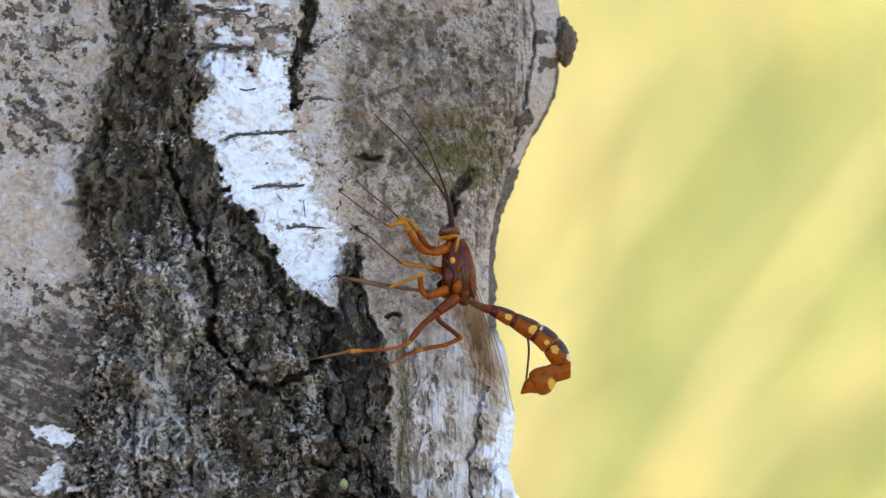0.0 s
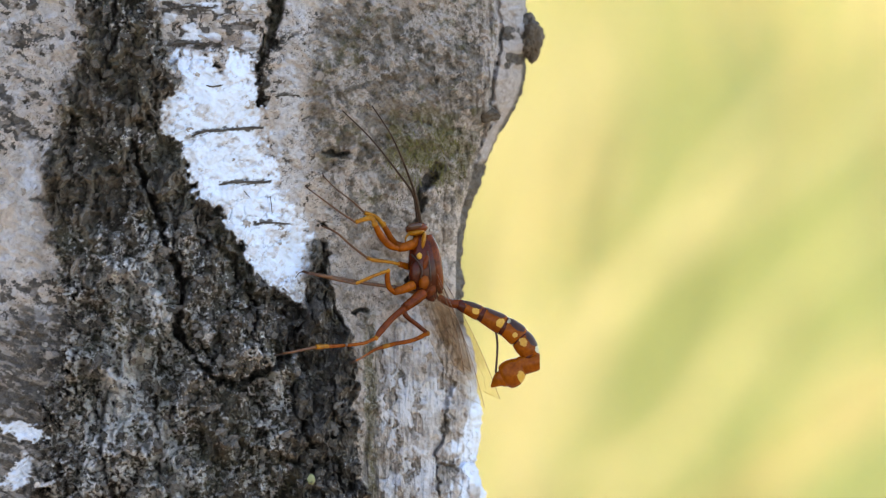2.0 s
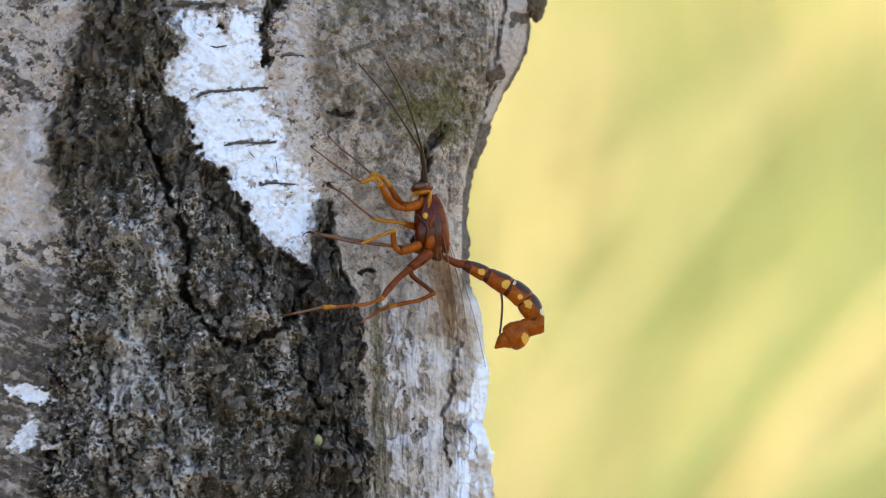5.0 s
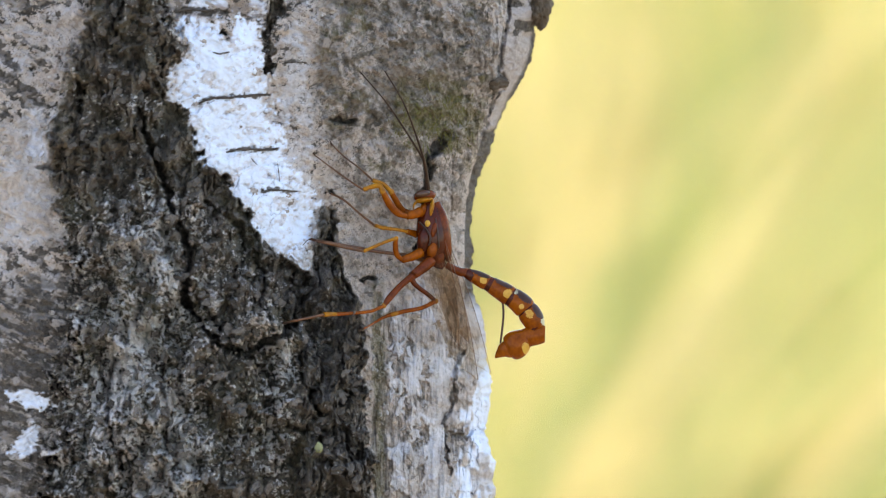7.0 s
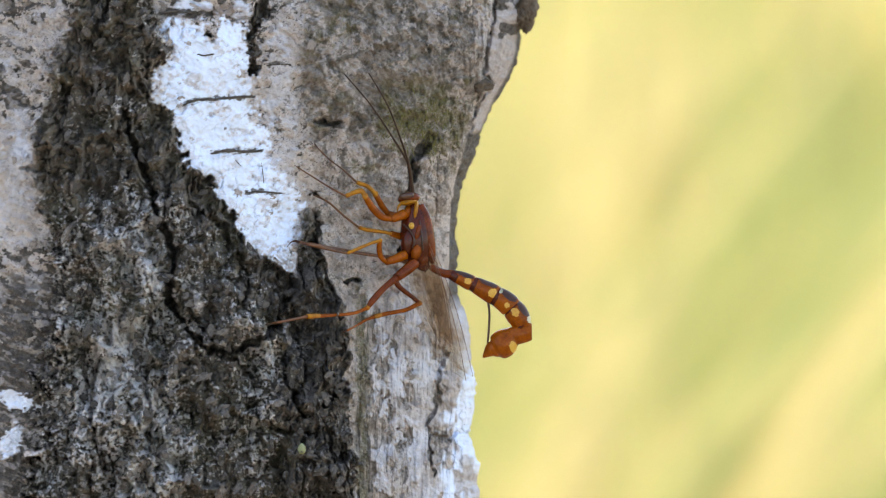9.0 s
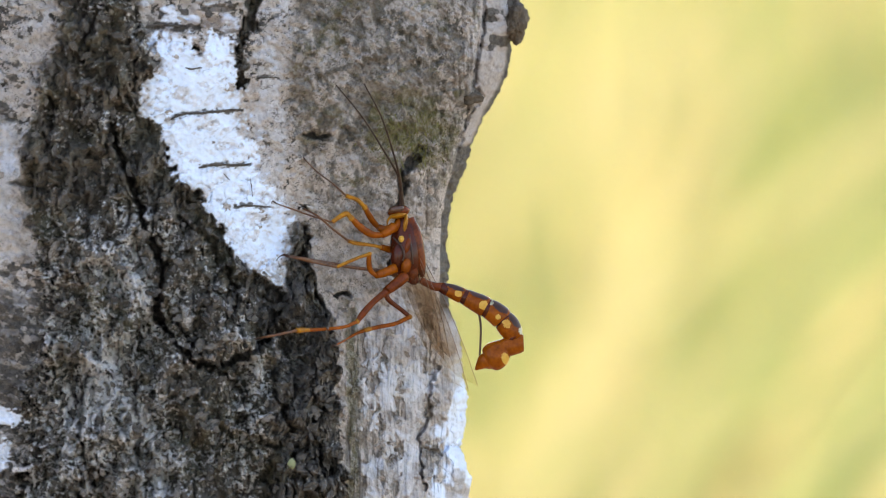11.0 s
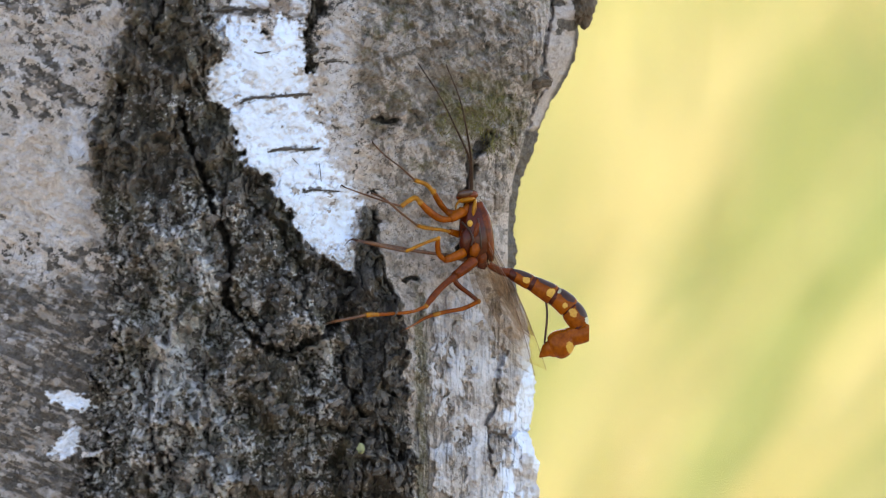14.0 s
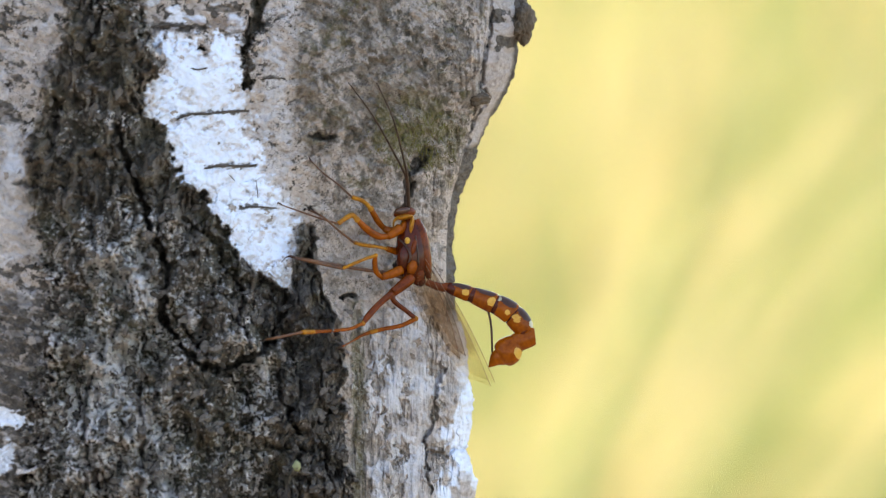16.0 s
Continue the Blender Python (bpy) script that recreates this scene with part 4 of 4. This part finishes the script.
def blob(px, py, rx, rz, ry, off=0.0, turn=0.0, rough=0.0, seed=0):
    """An uneven rounded body: half sizes in tenths of a mm across, up and in depth."""
    bm = bmesh.new()
    bmesh.ops.create_icosphere(bm, subdivisions=3, radius=1)
    m = Matrix.Translation(at(px, py, MID + off * MM)) @ Matrix.Rotation(radians(turn), 4, "Y")
    for v in bm.verts:
        k = 1 + rough * noise.noise(v.co * 2.2 + Vector((seed, 0, 0)))
        v.co = m @ Vector((v.co.x * rx * 1e-4 * k, v.co.y * ry * 1e-4 * k, v.co.z * rz * 1e-4 * k))
    return bm


thorax = part("thorax", body([(800, 420, 9), (803, 432, 17), (806, 455, 24), (808, 485, 27), (812, 512, 23), (822, 530, 13), (830, 538, 6)], 18, 6, 0.85), CRIMSON, wasp, "dark red thorax with sutures")
part("back_shield", body([(815, 424, 8), (825, 450, 11), (831, 480, 11), (836, 510, 8), (838, 528, 4)], 14, 5, 1.2), RED, thorax, "darker brown back plate")
part("collar_plate", blob(793, 438, 7, 14, 17, -0.5, 16, 0.1), ORANGE, thorax, "orange collar plate")
part("shoulder_plate", blob(808, 436, 5, 19, 19, -0.4, 8, 0.1), AMBER, thorax, "amber shoulder stripe")
part("yellow_spot", blob(801, 461, 5, 6, 5, -2.0), YELLOW, thorax, "small yellow spot")
part("side_plate", blob(795, 490, 13, 27, 12, -1.3, 6, 0.06), CRIMSON, thorax, "dark red swollen side plate")
part("side_plate", blob(812, 474, 6, 17, 8, -1.7, 14, 0.06), RED, thorax, "dark red swollen side plate")
part("side_plate", blob(809, 508, 9, 15, 8, -1.8, 12, 0.08), ORANGE, thorax, "orange rounded side plate")
part("side_plate", blob(822, 522, 9, 12, 13, -0.6, 30, 0.08), RED, thorax, "dark red swollen side plate")
part("seam", body([(786, 458, 1.8, -1.9), (798, 470, 1.8, -2.3), (806, 486, 1.8, -2.5), (803, 500, 1.8, -2.4)], 6, 4), DARK, thorax)
part("seam", body([(815, 452, 1.8, -1.9), (819, 480, 1.8, -2.1), (821, 505, 1.8, -1.9)], 6, 4), DARK, thorax)
head = part("head", blob(796, 412, 20, 11, 19, 0, -8, 0.06), RED, wasp, "red-brown head")
part("face_band", blob(795, 419, 16, 6, 18, -0.4, -10), AMBER, head, "amber band across the face")
for s in (-1, 1):
    part("eye", blob(792, 408, 14, 7, 8, s * 1.5, -10), EYE, head, "brown glossy compound eye")
    part("mouth_palp", body([(784, 420, 3, s), (777, 428, 2, s), (776, 437, 1, s)], 6, 3), AMBER, head)


def hinge(px, py, name, label, off=0.0, mesh=None, material=None):
    """A part whose own origin lies at its joint, so that it can turn there; mesh is built in view space."""
    here = at(px, py, MID + off * MM)
    bmesh.ops.translate(mesh, verts=mesh.verts, vec=-here)
    ob = part(name, mesh, material, wasp, label)
    ob.location = here
    return ob, here


def under(name, mesh, material, parent, here, label=""):
    bmesh.ops.translate(mesh, verts=mesh.verts, vec=-here)
    return part(name, mesh, material, parent, label)


def antenna(points):
    return hinge(points[0][0], points[0][1], "antenna", "long thin dark brown antenna", points[0][3], body(points, 8, 6), ANTENNA)


antennae = [antenna([(803, 404, 3.6, -0.8), (799, 380, 3.2, -2), (793, 352, 2.5, -4), (779, 312, 1.9, -8), (752, 250, 1.5, -12), (716, 195, 1.1, -14)]),
            antenna([(800, 403, 3.6, 0.8), (796, 378, 3.2, 1), (789, 350, 2.5, -1), (765, 316, 1.9, -6), (716, 255, 1.5, -12), (664, 204, 1.1, -17)])]


def leg(label, joint, coxa, femur, tibia, tarsus, claw, shades):
    """Each stretch is a list of (px, py, radius, depth); tarsus ends on the bark."""
    ob, here = hinge(joint[0], joint[1], "leg", label, joint[2], body(coxa, 10, 4), shades[0])
    def clear(p):
        """Keeps a limb in front of the bark behind it."""
        y = min(MID + p[3] * MM, on_bark(p[0], p[1]).y - p[2] * 1e-4 - 0.0002)
        return (p[0], p[1], p[2], (y - MID) / MM)

    tibia, tarsus = [tibia[0], *map(clear, tibia[1:])], [*map(clear, tarsus)]
    tibia = [(p[0], p[1], p[2] * 0.82, p[3]) for p in tibia]
    femur = [(p[0], p[1], p[2] * 0.8, p[3]) for p in femur]
    under("femur", body(femur, 10, 5), shades[1], ob, here)
    under("tibia", body(tibia, 10, 5), shades[2], ob, here)
    feet = [at(p[0], p[1], MID + p[3] * MM) for p in tarsus[:-1]] + [on_bark(tarsus[-1][0], tarsus[-1][1], 0.25)]
    under("tarsus", tube(feet, [p[2] * 0.85e-4 for p in tarsus], 8, 5), shades[3], ob, here)
    (ax, ay, ar, ad), (bx, by, br, bd) = tibia[-2], tibia[-1]
    tip = [(bx + (ax - bx) * f, by + (ay - by) * f, (br + (ar - br) * f) * k, bd + (ad - bd) * f) for f, k in ((0.5, 1.03), (0.25, 1.2), (0.0, 1.12))]
    if shades[2] is not TARSUS:
        under("tibia_tip", body(tip, 10, 4), AMBER, ob, here, "yellow-amber tip of the tibia")
    knee = femur[-1]
    if shades[1] is not TARSUS:
        under("knee", blob(knee[0], knee[1], knee[2] * 1.15, knee[2] * 1.25, knee[2] * 1.1, knee[3]), AMBER, ob, here, "amber knee joint")
    foot = on_bark(tarsus[-1][0], tarsus[-1][1], 0.25)
    hook = [foot + Vector((dx * 1e-4, -0.0001, dz * 1e-4)) for dx, dz in claw]
    under("claw", tube(hook, [1.6e-4, 1.2e-4, 0.5e-4], 6, 3), DARK, ob, here)
    return ob, here


legs = [
    leg("orange front leg with raised femur", (785, 442, -1.5), [(788, 440, 9, -1.5), (776, 445, 8, -2.5), (764, 448, 6, -3)],
        [(764, 448, 6, -3), (748, 442, 8, -4), (733, 425, 8, -5), (722, 404, 6, -6)], [(722, 404, 5, -6), (716, 394, 6, -6), (702, 396, 5, -6.5), (688, 401, 4, -7)],
        [(688, 401, 2.4, -7), (662, 384, 1.9, -8), (632, 362, 1.7, -9), (606, 341, 1.2, 0)], ((0, 0), (-5, 6), (-8, 2)), (ORANGE, ORANGE, AMBER, TARSUS)),
    leg("orange front leg reaching up the bark", (786, 441, 1.0), [(788, 440, 8, 1), (772, 444, 7, 0), (760, 440, 6, 0)],
        [(760, 440, 6, 0), (748, 425, 7, -1), (737, 405, 6, -2)], [(737, 405, 5, -2), (724, 392, 5, -3), (704, 384, 4, -4)],
        [(704, 384, 2.4, -4), (680, 362, 1.8, -6), (655, 343, 1.6, -8), (634, 322, 1.2, 0)], ((0, 0), (-4, 6), (-7, 3)), (ORANGE, ORANGE, AMBER, TARSUS)),
    leg("amber middle leg with thin dark tarsus", (785, 480, 1.5), [(790, 482, 8, 1.5), (775, 478, 6, 0), (765, 475, 5, -1)],
        [(765, 475, 4, -1), (750, 472, 4, -2), (735, 470, 4, -3)], [(735, 470, 4, -3), (720, 468, 4.5, -4), (708, 464, 3.4, -5)],
        [(708, 464, 2.6, -5), (680, 442, 2.3, -7), (655, 420, 2.2, -9), (634, 408, 2.4, 0)], ((0, 0), (-6, 1), (-10, -2)), (ORANGE, AMBER, AMBER, TARSUS)),
    leg("orange middle leg bent at the knee", (788, 512, -2.0), [(790, 512, 9, -2), (772, 520, 8, -3), (756, 525, 6, -4)],
        [(756, 525, 5, -4), (747, 516, 6, -5), (744, 500, 6, -5.5), (746, 487, 4, -6)], [(746, 487, 4, -6), (725, 494, 3.6, -6.5), (704, 503, 3.8, -7), (688, 510, 3, -7)],
        [(688, 510, 3, -7), (655, 503, 3, -9), (625, 496, 3, -11), (600, 490, 2.4, 0)], ((0, 0), (-12, 2), (-22, -8)), (ORANGE, ORANGE, AMBER, TARSUS)),
    leg("red-brown hind leg stretched over dark bark", (806, 528, -2.0), [(808, 526, 10, -2), (794, 538, 10, -3), (776, 552, 8, -4)],
        [(776, 552, 8, -4), (752, 572, 7, -5), (734, 592, 7.5, -6.5), (724, 606, 5, -7)], [(724, 606, 4, -7), (700, 616, 3.6, -9), (660, 620, 3.8, -12), (618, 622, 4.8, -16)],
        [(618, 622, 3.4, -16), (590, 628, 2.8, -18), (565, 633, 2.4, -19), (548, 638, 1.6, 0)], ((0, 0), (-7, 2), (-11, -3)), (RED, RED, ORANGE, TARSUS)),
    leg("red-brown hind leg with sharply bent knee", (808, 530, 2.0), [(808, 528, 9, 2), (790, 540, 8, 1), (772, 553, 7, 0)],
        [(772, 553, 7, 0), (778, 568, 6, 0), (798, 584, 5, 1), (815, 598, 5, 1)], [(815, 598, 5, 1), (790, 610, 4.5, 0), (760, 616, 4.5, -1), (735, 622, 4.5, -2)],
        [(735, 622, 4, -2), (720, 628, 3, -3), (705, 637, 2.5, -4), (690, 645, 1.6, 0)], ((0, 0), (-6, -2), (-9, -6)), (RED, RED, ORANGE, ORANGE)),
    leg("dark thin far middle leg", (800, 522, 2.0), [(806, 528, 5, 2), (775, 520, 4.5, 0), (755, 516, 4, -2)],
        [(755, 516, 4, -2), (740, 514, 4, -3), (725, 512, 4, -4)], [(725, 512, 4, -4), (705, 509, 4, -5), (690, 506, 4, -6)],
        [(690, 506, 4, -6), (660, 501, 4, -8), (630, 496, 4, -11), (603, 491, 3.5, 0)], ((0, 0), (-10, 4), (-18, 0)), (TARSUS, TARSUS, TARSUS, TARSUS)),
]

# abdomen: a slender waist and seven segments in a hook
abdomen, waist = hinge(836, 534, "abdomen", "hooked orange abdomen banded with dark brown and yellow spots", 0.0,
                       body([(834, 533, 6), (845, 540, 6.5), (858, 546, 7.5), (870, 548, 8)], 12, 5), RED)
SEGMENTS = (
    ([(864, 545, 6.5), (872, 549, 9), (888, 556, 12.5), (904, 564, 14), (909, 567, 11)], ORANGE),
    ([(903, 564, 10), (912, 568, 14), (928, 577, 16.5), (944, 586, 18), (950, 590, 13)], ORANGE),
    ([(944, 586, 13), (952, 591, 17.5), (962, 598, 19), (974, 609, 19.5), (978, 614, 14)], ORANGE),
    ([(972, 608, 14), (978, 614, 19), (985, 624, 20), (991, 636, 18), (994, 646, 14)], ORANGE),
    ([(1010, 655, 14.5), (1004, 655, 16), (994, 657, 16.8), (984, 659, 17.2), (972, 662, 16)], ORANGE),
    ([(982, 660, 13), (972, 665, 20), (960, 673, 25), (950, 681, 23), (944, 685, 15)], ORANGE),
    ([(950, 680, 17), (938, 684, 14), (930, 690, 8), (922, 697, 1.5)], ORANGE),
)
for shape, shade in SEGMENTS:
    under("segment", body(shape, 20, 6, 0.85), shade, abdomen, waist)


def patch(name, number, px, py, rx, rz, turn, shade, label):
    """A marking that lies on a segment like a coat of paint: the segment's own skin inside an ellipse."""
    bm = body([(q[0], q[1], q[2] * 1.025) for q in SEGMENTS[number][0]], 56, 16, 0.85)
    co, si = math.cos(radians(turn)), math.sin(radians(turn))

    def outside(face):
        c = face.calc_center_median()
        k = REACH / (REACH + c.y) / 1e-4
        dx, dy = 784 + c.x * k - px, 441 - c.z * k - py
        u, v = (dx * co + dy * si) / rx, (dy * co - dx * si) / rz
        return u * u + v * v > 0.85 + 0.3 * noise.noise(Vector((u * 1.5, v * 1.5, px)))

    bmesh.ops.delete(bm, geom=[f for f in bm.faces if outside(f)], context="FACES")
    return under(name, bm, shade, abdomen, waist, label)


for spec in ((0, 900, 561, 7, 6.5, 25), (1, 943, 584, 8.5, 9, 28), (2, 968, 606, 5, 5, 40), (3, 982, 619, 9, 7, 50), (5, 977, 681, 7, 13, -15)):
    patch("yellow_spot", *spec, YELLOW, "rounded yellow spot")
for ring in ([(869, 547, 8.6), (876, 551, 9.8), (882, 554, 11.0)], [(907, 565, 12.6), (910, 567, 12.8), (914, 569, 13.8)], [(947, 588, 16.4), (950, 590, 16.2), (953, 592, 16.8)],
             [(975, 611, 17.2), (980, 616, 18.0)], [(992, 641, 14.6), (995, 645, 14.4)]):
    under("segment_ring", body([(q[0], q[1], q[2] * 1.06) for q in ring], 20, 2, 0.85), CRIMSON, abdomen, waist, "dark narrow joint ring")
for spec in ((0, 893, 548, 20, 5, 25), (1, 935, 565, 20, 5.5, 28), (2, 972, 587, 19, 9.5, 40), (3, 998, 612, 18, 10, 58)):
    patch("dark_band", *spec, DARK, "dark brown band on the back")
for spec in ((2, 957, 580, 6, 4, 30), (3, 1007, 632, 5, 7, 0)):
    patch("pale_rim", *spec, PALE, "pale membrane between segments")
under("ovipositor", body([(934, 596, 2.2), (936, 620, 2.0), (934, 648, 2.0), (931, 672, 1.8)], 8, 5), DARK, abdomen, waist, "thin dark curved ovipositor")


def wing(label, root, length, width, off, tilt):
    """A narrow wing that hangs down from its root: a film, a costal edge, and veins."""
    n, rows = 16, 6
    bm = bmesh.new()
    grid = []
    for i in range(n + 1):
        f = i / n
        lead = 6 * math.sin(math.pi * f) - 4 * f * f
        chord = width * (0.12 + 0.88 * math.sin(math.pi * min(1, 0.12 + 0.80 * f ** 0.75)) ** 0.8) * (1 if f < 0.92 else (1 - ((f - 0.92) / 0.085) ** 2 * 0.72))
        row = []
        for j in range(rows + 1):
            g = j / rows
            row.append(Vector(((lead - g * chord) * 1e-4, 0.00012 * math.sin(7 * g + 3 * f), -f * length * 1e-4 * (1 - 0.06 * g * g))))
        grid.append(row)
    lines = [[grid[i][0] for i in range(n + 1)], [grid[i][2] * 1 for i in range(2, 14)], [grid[i][4] * 1 for i in range(2, 11)],
             [grid[9][0], grid[10][1], grid[9][2], grid[8][4]], [grid[13][2], grid[15][4]]]
    verts = [[bm.verts.new(p) for p in row] for row in grid]
    for a, b in zip(verts, verts[1:]):
        for j in range(rows):
            bm.faces.new((a[j], a[j + 1], b[j + 1], b[j]))
    ob = part("wing", bm, FILM, wasp, label)
    for k, pts in enumerate(lines):
        r = 0.5e-4 if k == 0 else 0.18e-4
        part("vein", tube(pts, [r] * len(pts), 6, 1), TARSUS, ob)
    here = at(root[0], root[1], MID + off * MM)
    ob.matrix_basis = wing_pose(here, 0, tilt)
    return ob, here, tilt


def wing_pose(here, swing, tilt):
    """swing: degrees by which the hanging wing turns up and away from the trunk."""
    return Matrix.Translation(here) @ Matrix.Rotation(radians(-swing), 4, "Y") @ Matrix.Rotation(radians(tilt), 4, "Z")


wings = [wing("smoky amber translucent forewing with dark veins", (832, 492), 250, 60, -2.6, -12),
         wing("smoky amber translucent forewing with dark veins", (836, 490), 248, 58, 2.6, 14),
         wing("smoky amber shorter hindwing", (834, 505), 172, 32, -2.0, -24),
         wing("smoky amber shorter hindwing", (838, 503), 172, 32, 2.0, 26)]


# ---- what moves ----
def motions():
    beats = (
        ((0, 17), (1, 12), (1.5, 16), (2.5, 22), (3, 19), (3.5, 14), (4, 12), (5, 7), (5.2, 10), (7.3, 16), (7.5, 19), (8, 15), (8.2, 16), (10.3, 16), (10.5, 17), (11, 21), (11.5, 21), (12, 1), (12.5, 29),
         (13, 19), (13.5, 14), (14, 20), (14.5, 57), (15, 22), (15.5, 52), (16, 28)),
        ((0, 18), (1, 16), (2.5, 30), (3, 19), (4, 18), (5, 17), (5.2, 17), (7.5, 19), (8, 18), (10.3, 18), (10.5, 18), (11, 24), (11.5, 22), (12, 17), (12.5, 30), (13, 20), (13.5, 17), (14, 24),
         (14.5, 50), (15, 20), (15.5, 46), (16, 29)),
        ((0, 13), (2.5, 17), (4, 9), (5, 5), (8, 11), (11, 15), (12, 1), (12.5, 18), (13.5, 10), (14.5, 42), (15, 16), (15.5, 40), (16, 21)),
        ((0, 14), (2.5, 20), (4, 13), (5, 13), (8, 13), (11, 17), (12.5, 23), (13.5, 13), (14.5, 40), (15, 15), (15.5, 36), (16, 23)))
    edgewise = {12: -62}                       # at these seconds the near wings turn their edge to the viewer
    for k, ((ob, here, tilt), beat) in enumerate(zip(wings, beats)):
        walk(ob, [(t, wing_pose(here, a, tilt + (edgewise.get(t, 0) if k % 2 == 0 else 0))) for t, a in beat])

    def turn(ob, here, rows):
        walk(ob, [(t, Matrix.Translation(here) @ Matrix.Rotation(radians(a), 4, "Y")) for t, a in rows])

    turn(*legs[0], ((0, 0), (5.2, 0), (8.2, 0), (8.9, -3), (9.6, -15), (10.3, -17), (11.5, -16), (12, -14), (12.5, -15), (16, -17)))
    turn(abdomen, waist, ((0, 0), (1, 1), (1.5, 2), (2, -2), (2.5, -2), (3, -4), (3.5, -1), (4, 1), (4.5, -1), (5, 0), (5.2, 0), (7.5, 1), (8.2, 1), (10.3, -8), (10.5, -8), (11, -3), (12, -3), (12.5, -2),
                          (13.5, -4), (14, 0), (14.5, -1), (15, -2), (15.5, -3), (16, -8)))
    turn(*antennae[0], ((0, 0), (1.5, 0), (3.5, 4), (5.2, 5), (8, 2), (11, 6), (12.5, 8), (14, 12), (16, 9)))
    turn(*antennae[1], ((0, 0), (1.5, 0), (3.5, 4), (5.2, 6), (8, 5), (11, 7), (12.5, 9), (14, 13), (16, 10)))
    for k, (ob, foot) in enumerate(tufts):
        rows = []
        for i in range(33):
            t = i * 0.5
            bend = 6 * math.sin(t * (1.7 + 0.13 * k) + 2.1 * k) + 4 * math.sin(t * (3.1 - 0.11 * k) + 1.3 * k)
            rows.append((t, Matrix.Translation(foot) @ Matrix.Rotation(radians(bend), 4, "Y") @ Matrix.Rotation(radians(bend * 0.4), 4, "X")))
        walk(ob, rows)


motions()
